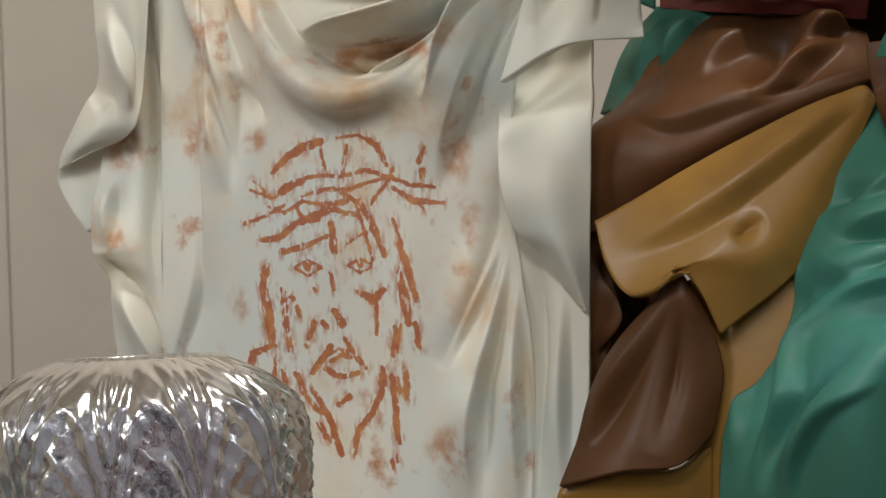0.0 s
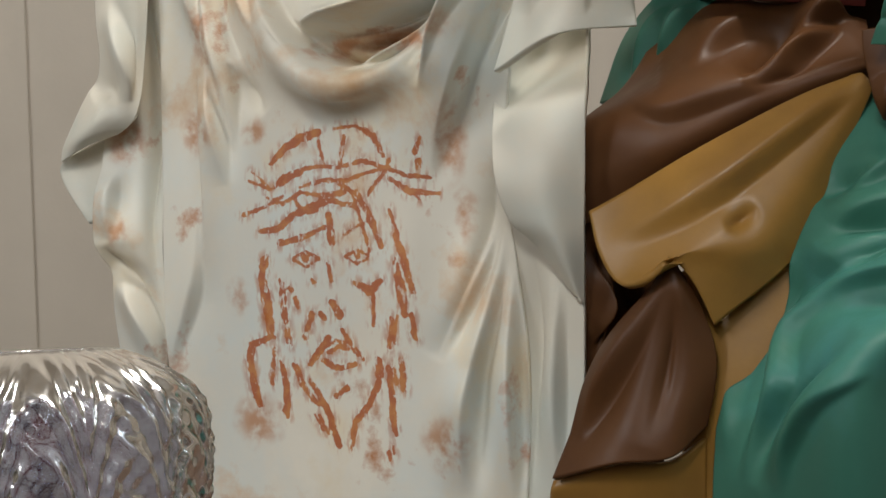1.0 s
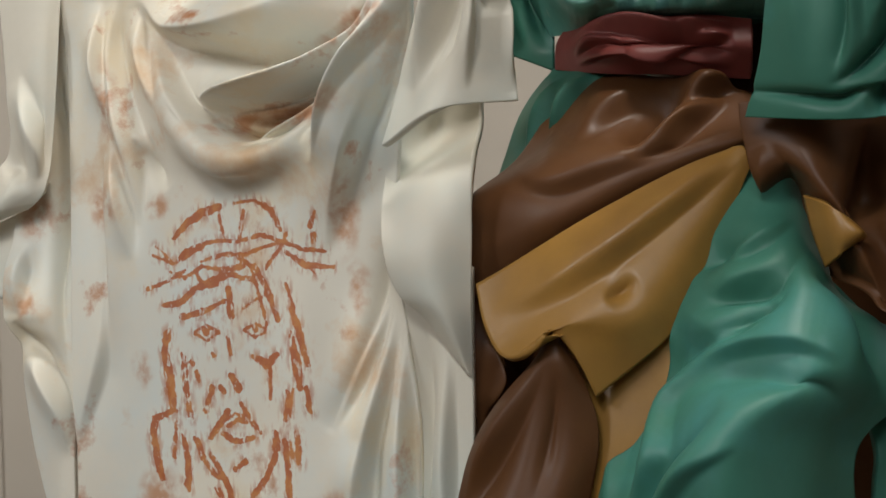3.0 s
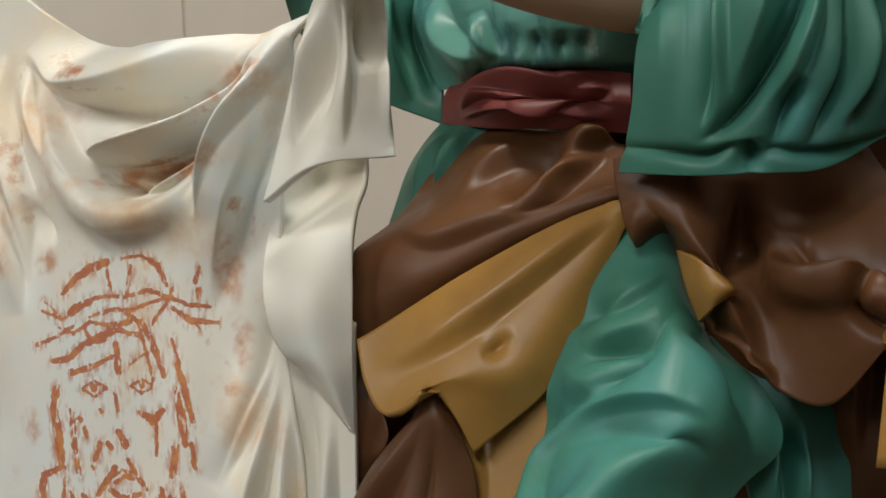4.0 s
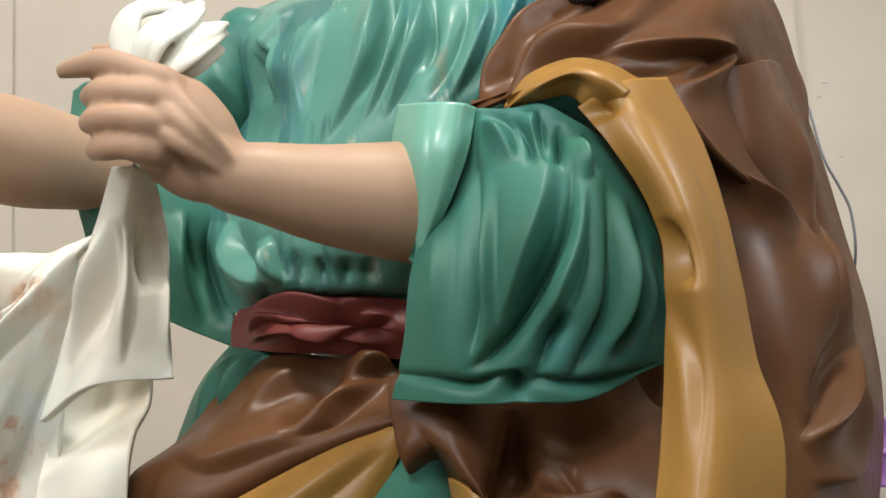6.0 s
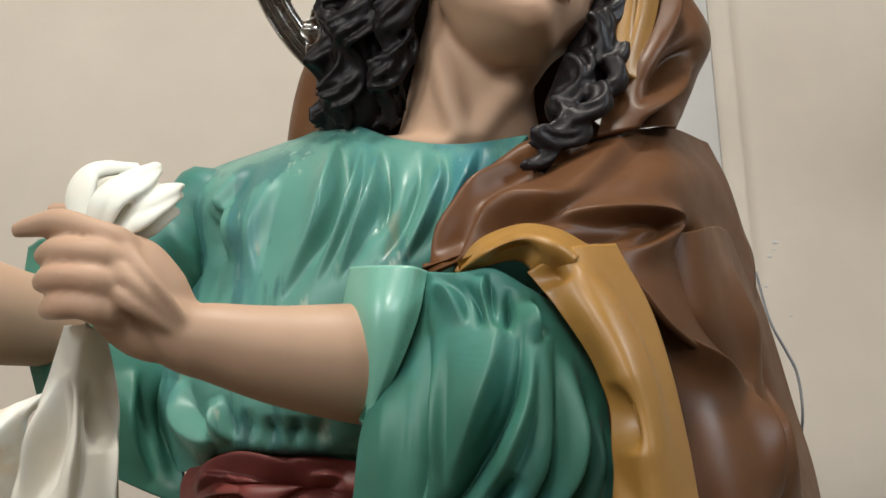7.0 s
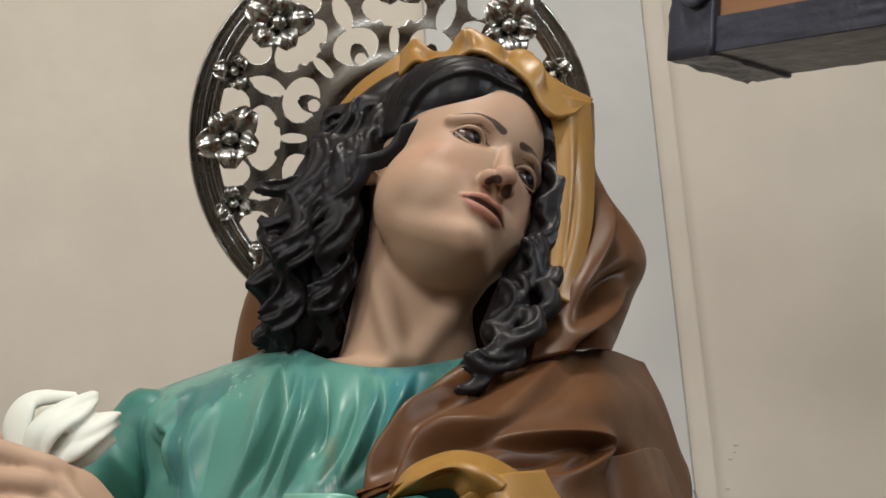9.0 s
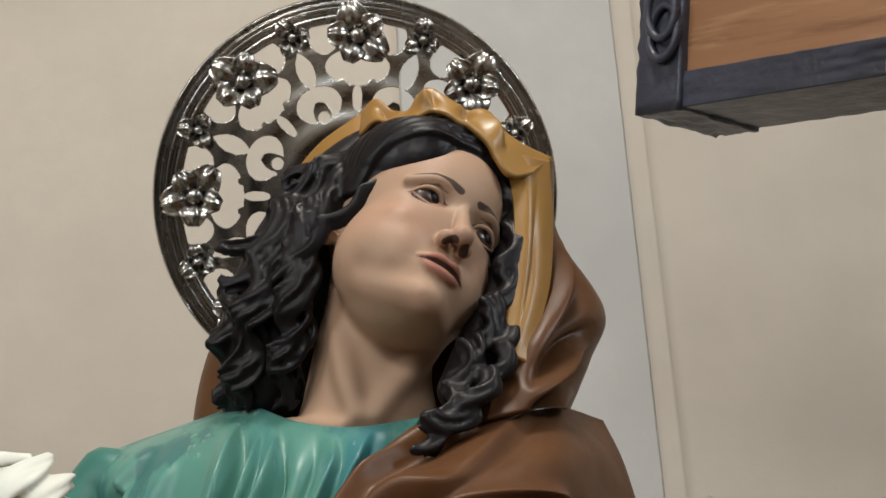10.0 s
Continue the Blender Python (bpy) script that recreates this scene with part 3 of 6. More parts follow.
sheet(st, B, [[(0.137, -0.085, 1.271), (0.167, -0.090, 1.209), (0.209, -0.120, 1.192)], [(0.133, -0.080, 1.177), (0.171, -0.070, 1.162), (0.206, -0.120, 1.146)], [(0.129, -0.080, 1.084), (0.152, -0.080, 1.083), (0.185, -0.120, 1.083)], [(0.109, -0.090, 0.970), (0.154, -0.100, 0.969), (0.198, -0.120, 0.970)]],
      [fold([(0.160, -0.100, 1.185), (0.167, -0.100, 1.139), (0.141, -0.100, 1.084)], .018, .016), fold([(0.147, -0.100, 1.204), (0.151, -0.100, 1.149), (0.138, -0.100, 1.112)], .014, .012), fold([(0.182, -0.100, 1.166), (0.171, -0.100, 1.129), (0.146, -0.100, 1.075)], -.01, .01)], LOW)
# green thigh
sheet(st, G, [[(0.363, -0.140, 1.317), (0.381, -0.160, 1.304), (0.402, -0.160, 1.286), (0.425, -0.140, 1.259)], [(0.326, -0.170, 1.245), (0.356, -0.200, 1.246), (0.387, -0.205, 1.244), (0.418, -0.180, 1.217)], [(0.293, -0.180, 1.183), (0.340, -0.235, 1.193), (0.389, -0.250, 1.200), (0.451, -0.200, 1.176)],
              [(0.268, -0.180, 1.131), (0.320, -0.250, 1.146), (0.387, -0.285, 1.147), (0.465, -0.200, 1.125)], [(0.232, -0.180, 1.058), (0.274, -0.270, 1.091), (0.322, -0.310, 1.095), (0.419, -0.220, 1.078)], [(0.221, -0.180, 0.972), (0.271, -0.260, 0.980), (0.318, -0.300, 0.984), (0.427, -0.200, 0.966)]],
      [fold([(0.275, -0.230, 1.132), (0.292, -0.230, 1.155), (0.322, -0.230, 1.178), (0.361, -0.230, 1.201), (0.384, -0.230, 1.218)], -0.0087, 0.009), fold([(0.306, -0.230, 1.184), (0.332, -0.230, 1.203), (0.366, -0.230, 1.214), (0.395, -0.230, 1.232)], -0.0087, 0.008), fold([(0.306, -0.230, 1.213), (0.330, -0.230, 1.232), (0.360, -0.230, 1.246)], -0.0068, 0.008), fold([(0.318, -0.230, 1.173), (0.340, -0.230, 1.190), (0.364, -0.230, 1.206)], -0.0062, 0.008), fold([(0.279, -0.230, 1.120), (0.312, -0.230, 1.145), (0.354, -0.230, 1.152), (0.391, -0.230, 1.139), (0.410, -0.230, 1.117)], -0.0062, 0.01), fold([(0.400, -0.230, 1.215), (0.427, -0.230, 1.186), (0.441, -0.230, 1.152), (0.442, -0.230, 1.115)], -0.0087, 0.01), fold([(0.301, -0.230, 1.162), (0.331, -0.230, 1.180), (0.361, -0.230, 1.192)], 0.0049, 0.011), fold([(0.291, -0.230, 1.140), (0.326, -0.230, 1.162), (0.372, -0.230, 1.168), (0.408, -0.230, 1.154)], 0.0045, 0.016), fold([(0.317, -0.230, 1.198), (0.341, -0.230, 1.211), (0.376, -0.230, 1.226)], 0.0045, 0.01), fold([(0.392, -0.230, 1.217), (0.417, -0.230, 1.187), (0.431, -0.230, 1.148)], 0.0045, 0.012), fold([(0.329, -0.230, 1.225), (0.355, -0.230, 1.236), (0.390, -0.230, 1.255)], 0.0040, 0.012), fold([(0.235, -0.250, 1.009), (0.248, -0.250, 1.075), (0.272, -0.250, 1.133), (0.306, -0.250, 1.183)], -0.0118, 0.008), fold([(0.226, -0.250, 1.043), (0.237, -0.250, 1.100), (0.261, -0.250, 1.148), (0.292, -0.250, 1.196)], -0.0109, 0.007), fold([(0.230, -0.250, 1.022), (0.243, -0.250, 1.087), (0.268, -0.250, 1.140), (0.295, -0.250, 1.180)], 0.0072, 0.009), fold([(0.248, -0.250, 1.009), (0.257, -0.250, 1.058), (0.283, -0.250, 1.106), (0.321, -0.250, 1.133)], -0.0118, 0.009), fold([(0.243, -0.250, 1.009), (0.253, -0.250, 1.066), (0.278, -0.250, 1.119), (0.310, -0.250, 1.154)], 0.0072, 0.01), fold([(0.266, -0.250, 1.008), (0.272, -0.250, 1.045), (0.290, -0.250, 1.081), (0.328, -0.250, 1.104)], 0.0058, 0.016)], MID, (210, 190))
sheet(st, G, [[(0.423, -0.150, 1.212), (0.456, -0.150, 1.179), (0.513, -0.140, 1.158)], [(0.441, -0.170, 1.140), (0.472, -0.160, 1.130), (0.526, -0.150, 1.118)], [(0.444, -0.180, 1.093), (0.477, -0.165, 1.090), (0.528, -0.150, 1.087)], [(0.435, -0.170, 1.007), (0.472, -0.160, 1.004), (0.528, -0.140, 0.999)]],
      [fold([(0.463, -0.150, 1.161), (0.462, -0.160, 1.117), (0.454, -0.170, 1.057)], .010, .010), fold([(0.476, -0.150, 1.151), (0.475, -0.160, 1.108), (0.469, -0.160, 1.056)], -.010, .009), fold([(0.492, -0.150, 1.142), (0.489, -0.160, 1.098), (0.484, -0.160, 1.055)], .009, .010), fold([(0.451, -0.150, 1.170), (0.448, -0.170, 1.127), (0.442, -0.170, 1.071)], -.010, .008)], MID, (72, 58))
# brown frill below the near sleeve
sheet(st, B, [[(0.353, -0.190, 1.351), (0.404, -0.200, 1.356), (0.456, -0.200, 1.366), (0.513, -0.200, 1.371), (0.583, -0.200, 1.380)], [(0.354, -0.190, 1.329), (0.400, -0.215, 1.323), (0.452, -0.205, 1.317), (0.505, -0.220, 1.313), (0.565, -0.235, 1.312)], [(0.362, -0.190, 1.303), (0.398, -0.225, 1.297), (0.449, -0.210, 1.287), (0.495, -0.240, 1.281), (0.556, -0.250, 1.281)],
              [(0.394, -0.185, 1.277), (0.419, -0.235, 1.259), (0.448, -0.215, 1.244), (0.481, -0.265, 1.247), (0.544, -0.270, 1.241)], [(0.408, -0.190, 1.234), (0.427, -0.240, 1.230), (0.456, -0.230, 1.213), (0.494, -0.270, 1.214), (0.545, -0.300, 1.222)], [(0.416, -0.190, 1.216), (0.436, -0.235, 1.195), (0.461, -0.245, 1.165), (0.493, -0.260, 1.154), (0.529, -0.285, 1.191)]],
      [fold([(0.446, -0.230, 1.324), (0.446, -0.230, 1.290), (0.441, -0.230, 1.258), (0.422, -0.230, 1.236)], -0.02, 0.012), fold([(0.369, -0.230, 1.315), (0.379, -0.230, 1.281), (0.395, -0.230, 1.261)], 0.01, 0.018), fold([(0.457, -0.230, 1.281), (0.474, -0.230, 1.259), (0.507, -0.230, 1.252), (0.536, -0.230, 1.242), (0.559, -0.230, 1.227)], 0.016, 0.016, -1), fold([(0.468, -0.230, 1.288), (0.487, -0.230, 1.266), (0.528, -0.230, 1.255)], -0.008, 0.014), fold([(0.544, -0.230, 1.246), (0.521, -0.230, 1.240), (0.514, -0.230, 1.226), (0.533, -0.230, 1.209), (0.547, -0.230, 1.201)], -0.012, 0.008), fold([(0.404, -0.230, 1.221), (0.432, -0.230, 1.198), (0.464, -0.230, 1.176)], 0.006, 0.02), fold([(0.461, -0.230, 1.310), (0.486, -0.230, 1.300), (0.524, -0.230, 1.302)], -0.006, 0.02)], MID, (101, 116))
sheet(st, O, [[(0.395, -0.205, 1.276), (0.399, -0.212, 1.247), (0.407, -0.212, 1.220)], [(0.406, -0.238, 1.266), (0.412, -0.246, 1.242), (0.413, -0.238, 1.227)], [(0.420, -0.246, 1.255), (0.428, -0.252, 1.242), (0.421, -0.240, 1.232)], [(0.429, -0.232, 1.250), (0.435, -0.236, 1.241), (0.429, -0.230, 1.236)]], (), MID, (30, 30), 0.004)
sheet(st, O, [[(0.544, -0.295, 1.234), (0.545, -0.305, 1.221), (0.530, -0.285, 1.189)], [(0.536, -0.308, 1.228), (0.535, -0.315, 1.213), (0.526, -0.298, 1.195)], [(0.535, -0.290, 1.226), (0.532, -0.295, 1.212), (0.527, -0.285, 1.200)]], (), MID, (14, 30), 0.004)
# mantle behind the frill and the near sleeve
sheet(st, B, [[(0.522, -0.200, 1.549), (0.563, -0.220, 1.537), (0.614, -0.180, 1.547)], [(0.533, -0.200, 1.442), (0.568, -0.230, 1.435), (0.616, -0.190, 1.441)], [(0.534, -0.200, 1.317), (0.564, -0.230, 1.313), (0.626, -0.200, 1.314)]], (), HIGH, (24, 24))
sheet(st, B, [[(0.509, -0.150, 1.393), (0.559, -0.170, 1.387), (0.625, -0.220, 1.374)], [(0.499, -0.150, 1.254), (0.548, -0.170, 1.250), (0.614, -0.220, 1.243)], [(0.499, -0.140, 1.060), (0.544, -0.160, 1.059), (0.612, -0.200, 1.058)]], [fold([(0.541, -0.170, 1.277), (0.539, -0.170, 1.189), (0.528, -0.170, 1.104)], .012, .014), fold([(0.517, -0.170, 1.252), (0.517, -0.170, 1.182), (0.506, -0.170, 1.105)], -.010, .012)], MID, (58, 58))
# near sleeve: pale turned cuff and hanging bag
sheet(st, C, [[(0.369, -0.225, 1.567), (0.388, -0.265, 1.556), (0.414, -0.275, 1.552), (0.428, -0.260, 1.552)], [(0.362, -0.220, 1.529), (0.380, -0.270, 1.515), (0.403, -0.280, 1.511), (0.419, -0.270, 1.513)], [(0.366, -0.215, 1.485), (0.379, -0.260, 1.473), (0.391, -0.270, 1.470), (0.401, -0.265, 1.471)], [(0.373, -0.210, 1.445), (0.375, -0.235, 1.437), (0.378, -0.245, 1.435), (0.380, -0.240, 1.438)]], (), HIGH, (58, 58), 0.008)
sheet(st, G, [[(0.422, -0.255, 1.553), (0.451, -0.280, 1.545), (0.476, -0.290, 1.544), (0.500, -0.295, 1.528), (0.526, -0.285, 1.515)], [(0.401, -0.250, 1.479), (0.434, -0.295, 1.476), (0.469, -0.315, 1.472), (0.506, -0.320, 1.468), (0.551, -0.290, 1.461)], [(0.378, -0.245, 1.433), (0.419, -0.295, 1.417), (0.462, -0.315, 1.412), (0.506, -0.320, 1.409), (0.562, -0.280, 1.416)],
              [(0.367, -0.235, 1.383), (0.409, -0.285, 1.369), (0.457, -0.305, 1.364), (0.505, -0.305, 1.363), (0.565, -0.270, 1.375)], [(0.355, -0.210, 1.337), (0.405, -0.260, 1.325), (0.457, -0.280, 1.321), (0.502, -0.280, 1.323), (0.563, -0.260, 1.351)]],
      [fold([(0.423, -0.300, 1.521), (0.418, -0.300, 1.450), (0.412, -0.300, 1.383), (0.406, -0.300, 1.340)], -0.011, 0.008), fold([(0.404, -0.300, 1.481), (0.397, -0.300, 1.417), (0.385, -0.300, 1.343)], 0.004, 0.03), fold([(0.434, -0.300, 1.492), (0.429, -0.300, 1.424), (0.423, -0.300, 1.358)], 0.006, 0.022), fold([(0.494, -0.300, 1.510), (0.486, -0.300, 1.456), (0.467, -0.300, 1.415), (0.440, -0.300, 1.370), (0.420, -0.300, 1.347), (0.402, -0.300, 1.339)], -0.016, 0.008), fold([(0.483, -0.300, 1.512), (0.474, -0.300, 1.461), (0.457, -0.300, 1.419), (0.434, -0.300, 1.378)], 0.01, 0.022), fold([(0.503, -0.300, 1.490), (0.497, -0.300, 1.439), (0.482, -0.300, 1.397), (0.457, -0.300, 1.361)], 0.009, 0.02), fold([(0.518, -0.300, 1.496), (0.520, -0.300, 1.438), (0.514, -0.300, 1.388), (0.496, -0.300, 1.351), (0.478, -0.300, 1.327)], -0.013, 0.008), fold([(0.531, -0.300, 1.476), (0.534, -0.300, 1.425), (0.527, -0.300, 1.379), (0.512, -0.300, 1.346)], 0.01, 0.018), fold([(0.482, -0.300, 1.389), (0.469, -0.300, 1.365), (0.455, -0.300, 1.328)], -0.012, 0.008), fold([(0.541, -0.300, 1.458), (0.545, -0.300, 1.403), (0.531, -0.300, 1.362), (0.513, -0.300, 1.340)], -0.01, 0.007), fold([(0.551, -0.300, 1.437), (0.553, -0.300, 1.394), (0.545, -0.300, 1.353)], 0.006, 0.014), fold([(0.427, -0.300, 1.534), (0.446, -0.300, 1.523), (0.453, -0.300, 1.496)], 0.008, 0.009), fold([(0.451, -0.300, 1.533), (0.462, -0.300, 1.511), (0.463, -0.300, 1.491)], -0.009, 0.006), fold([(0.471, -0.300, 1.538), (0.469, -0.300, 1.517), (0.473, -0.300, 1.493)], 0.008, 0.008), fold([(0.486, -0.300, 1.527), (0.483, -0.300, 1.508), (0.477, -0.300, 1.491)], -0.009, 0.006), fold([(0.502, -0.300, 1.518), (0.505, -0.300, 1.500), (0.509, -0.300, 1.485)], 0.007, 0.008), fold([(0.336, -0.300, 1.333), (0.380, -0.300, 1.331), (0.409, -0.300, 1.328), (0.425, -0.300, 1.333), (0.440, -0.300, 1.338)], -0.008, 0.005), fold([(0.443, -0.300, 1.325), (0.462, -0.300, 1.331), (0.494, -0.300, 1.327), (0.531, -0.300, 1.332), (0.560, -0.300, 1.340)], -0.008, 0.005), fold([(0.440, -0.300, 1.343), (0.442, -0.300, 1.329), (0.443, -0.300, 1.312)], -0.012, 0.01)], HIGH, (174, 174))
# forearms and hands, fused into one skin
arm = Build()
tube(arm, 0, [(0.401, -0.210, 1.489, 0.0470), (0.370, -0.220, 1.490, 0.0470), (0.313, -0.235, 1.494, 0.0390), (0.267, -0.245, 1.502, 0.0315), (0.239, -0.250, 1.508, 0.0275), (0.212, -0.255, 1.528, 0.0270)], n=(50, 40))
tube(arm, 0, [(0.246, -0.250, 1.503, 0.0220), (0.219, -0.255, 1.522, 0.0370), (0.194, -0.262, 1.550, 0.0390), (0.179, -0.260, 1.569, 0.0300)], n=(40, 36), flat=0.60)
for path in fold([(0.209, -0.262, 1.561, 0.0120), (0.194, -0.276, 1.573, 0.0135), (0.175, -0.280, 1.582, 0.0110), (0.149, -0.272, 1.593, 0.0112), (0.128, -0.262, 1.594, 0.0090), (0.112, -0.252, 1.594, 0.0062)],
             [(0.205, -0.262, 1.552, 0.0120), (0.186, -0.284, 1.559, 0.0138), (0.168, -0.290, 1.563, 0.0112), (0.148, -0.278, 1.568, 0.0116), (0.134, -0.255, 1.572, 0.0085)],
             [(0.202, -0.262, 1.536, 0.0120), (0.182, -0.288, 1.539, 0.0136), (0.166, -0.292, 1.543, 0.0110), (0.146, -0.280, 1.547, 0.0116), (0.133, -0.255, 1.551, 0.0085)],
             [(0.200, -0.258, 1.519, 0.0120), (0.181, -0.284, 1.520, 0.0128), (0.166, -0.287, 1.523, 0.0104), (0.149, -0.276, 1.526, 0.0108), (0.137, -0.252, 1.530, 0.0080)],
             [(0.221, -0.238, 1.528, 0.0140), (0.192, -0.238, 1.578, 0.0120), (0.164, -0.240, 1.606, 0.0092), (0.136, -0.235, 1.615, 0.0068)]):
    tube(arm, 0, path, n=(30, 18))
for path in fold([(0.195, -0.281, 1.571, 0.0085), (0.220, -0.289, 1.538, 0.0070), (0.245, -0.272, 1.509, 0.0040)], [(0.186, -0.287, 1.557, 0.0085), (0.212, -0.290, 1.531, 0.0070), (0.241, -0.272, 1.507, 0.0040)], [(0.183, -0.287, 1.539, 0.0085), (0.207, -0.289, 1.521, 0.0070), (0.237, -0.272, 1.503, 0.0040)]):
    tube(arm, 0, path, n=(20, 14))
skin(arm, st, F)
arm = Build()
tube(arm, 0, [(0.117, 0.050, 1.599, 0.0400), (0.078, 0.030, 1.598, 0.0430), (0.030, -0.010, 1.600, 0.0490), (-0.021, -0.050, 1.610, 0.0440), (-0.079, -0.090, 1.627, 0.0340)], n=(40, 36))
ball(arm, 0, (-0.106, -0.110, 1.634), (0.045, 0.036, 0.04))
skin(arm, st, F)
# mantle: shoulder, flank, ochre border
sheet(st, B, [[(0.520, -0.150, 1.687), (0.561, -0.155, 1.690), (0.607, -0.130, 1.708), (0.662, -0.090, 1.733), (0.718, -0.020, 1.743)], [(0.483, -0.180, 1.642), (0.527, -0.205, 1.640), (0.579, -0.210, 1.642), (0.644, -0.175, 1.658), (0.731, -0.030, 1.700)], [(0.444, -0.205, 1.600), (0.498, -0.240, 1.605), (0.553, -0.240, 1.603), (0.630, -0.200, 1.609), (0.741, -0.030, 1.655)], [(0.431, -0.220, 1.563), (0.480, -0.260, 1.571), (0.548, -0.260, 1.569), (0.628, -0.215, 1.566), (0.749, -0.030, 1.611)], [(0.429, -0.210, 1.567), (0.507, -0.250, 1.562), (0.579, -0.262, 1.549), (0.625, -0.235, 1.507), (0.705, -0.142, 1.478)]],
      [fold([(0.436, -0.200, 1.579), (0.450, -0.200, 1.603), (0.479, -0.200, 1.627), (0.508, -0.200, 1.648), (0.548, -0.200, 1.668)], 0.01, 0.012), fold([(0.458, -0.200, 1.579), (0.473, -0.200, 1.602), (0.502, -0.200, 1.619), (0.540, -0.200, 1.625), (0.580, -0.200, 1.647)], 0.011, 0.012), fold([(0.446, -0.200, 1.579), (0.461, -0.200, 1.605), (0.486, -0.200, 1.622)], -0.009, 0.008), fold([(0.516, -0.200, 1.621), (0.564, -0.200, 1.617), (0.616, -0.200, 1.613), (0.633, -0.200, 1.601), (0.604, -0.200, 1.590), (0.567, -0.200, 1.593)], 0.01, 0.009), fold([(0.527, -0.200, 1.604), (0.572, -0.200, 1.604), (0.615, -0.200, 1.604)], -0.008, 0.008), fold([(0.633, -0.200, 1.599), (0.652, -0.200, 1.591), (0.669, -0.200, 1.598)], -0.008, 0.01), fold([(0.489, -0.200, 1.641), (0.528, -0.200, 1.661), (0.572, -0.200, 1.675), (0.607, -0.200, 1.687)], 0.007, 0.016), fold([(0.545, -0.200, 1.630), (0.595, -0.200, 1.659), (0.636, -0.200, 1.684)], 0.006, 0.022)], TOP, (116, 116))
sheet(st, B, [[(0.559, -0.200, 1.595), (0.644, -0.200, 1.598), (0.693, -0.120, 1.628), (0.738, -0.020, 1.649)], [(0.593, -0.200, 1.528), (0.653, -0.200, 1.531), (0.711, -0.120, 1.551), (0.759, -0.020, 1.567)], [(0.597, -0.210, 1.456), (0.664, -0.190, 1.468), (0.719, -0.120, 1.482), (0.775, -0.020, 1.488)], [(0.603, -0.220, 1.382), (0.670, -0.210, 1.386), (0.733, -0.130, 1.403), (0.790, -0.020, 1.410)], [(0.614, -0.220, 1.291), (0.679, -0.210, 1.289), (0.732, -0.130, 1.296), (0.790, -0.020, 1.305)], [(0.612, -0.260, 1.102), (0.666, -0.200, 1.097), (0.722, -0.100, 1.090)]],
      [fold([(0.624, -0.140, 1.545), (0.664, -0.140, 1.512), (0.704, -0.140, 1.480)], 0.009, 0.012), fold([(0.704, -0.140, 1.484), (0.715, -0.140, 1.438), (0.720, -0.140, 1.376)], 0.009, 0.011), fold([(0.705, -0.140, 1.599), (0.711, -0.140, 1.544), (0.726, -0.140, 1.476), (0.737, -0.140, 1.418), (0.751, -0.140, 1.375)], 0.01, 0.01), fold([(0.715, -0.140, 1.544), (0.721, -0.140, 1.485), (0.727, -0.140, 1.437)], -0.009, 0.008), fold([(0.753, -0.140, 1.379), (0.721, -0.140, 1.355), (0.695, -0.140, 1.328), (0.669, -0.140, 1.312)], 0.014, 0.013, -1), fold([(0.734, -0.140, 1.399), (0.709, -0.140, 1.362), (0.679, -0.140, 1.336)], -0.009, 0.01), fold([(0.674, -0.140, 1.281), (0.712, -0.140, 1.268), (0.752, -0.140, 1.264)], 0.008, 0.014), fold([(0.744, -0.140, 1.361), (0.747, -0.140, 1.314), (0.744, -0.140, 1.260)], 0.007, 0.014)], HIGH, (220, 200))
sheet(st, O, [[(0.500, -0.300, 1.538), (0.532, -0.315, 1.552), (0.574, -0.275, 1.567)], [(0.521, -0.315, 1.502), (0.548, -0.330, 1.504), (0.596, -0.285, 1.513)], [(0.547, -0.315, 1.455), (0.565, -0.340, 1.448), (0.608, -0.290, 1.459)], [(0.552, -0.315, 1.401), (0.574, -0.345, 1.394), (0.614, -0.295, 1.402)], [(0.552, -0.310, 1.344), (0.577, -0.345, 1.338), (0.619, -0.300, 1.343)], [(0.539, -0.315, 1.271), (0.571, -0.350, 1.267), (0.632, -0.305, 1.268)], [(0.508, -0.320, 1.110), (0.538, -0.360, 1.110), (0.606, -0.300, 1.104)]],
      [fold([(0.556, -0.330, 1.447), (0.561, -0.330, 1.418), (0.565, -0.330, 1.391)], -.008, .009), fold([(0.514, -0.310, 1.541), (0.521, -0.310, 1.523)], -.006, .010), fold([(0.552, -0.330, 1.385), (0.564, -0.330, 1.333), (0.555, -0.330, 1.262)], .003, .022), fold([(0.533, -0.310, 1.549), (0.570, -0.320, 1.500), (0.588, -0.330, 1.442), (0.596, -0.330, 1.380)], .003, .03)], HIGH, (130, 72), 0.009)
sheet(st, O, [[(0.449, -0.255, 1.553), (0.468, -0.265, 1.575), (0.500, -0.270, 1.586), (0.529, -0.275, 1.580), (0.553, -0.270, 1.568)], [(0.451, -0.275, 1.547), (0.469, -0.300, 1.555), (0.495, -0.315, 1.561), (0.516, -0.325, 1.553), (0.535, -0.320, 1.541)], [(0.455, -0.265, 1.549), (0.474, -0.285, 1.548), (0.495, -0.290, 1.549), (0.505, -0.295, 1.539), (0.518, -0.290, 1.529)]],
      [fold([(0.467, -0.300, 1.547), (0.493, -0.310, 1.553), (0.514, -0.320, 1.538)], -.003, .008)], TOP, (24, 50), 0.008)
# neck and head: plain carved forms fused into one skin, the head turned and leaning to one side
TURN = np.array([[-0.7773, 0.5143, 0.3623], [-0.4529, -0.8572, 0.2451], [0.4367, 0.0264, 0.8992]])
BROW_MID, HEAD_SIZE = np.array([0.576, -0.140, 1.907]), 1.06


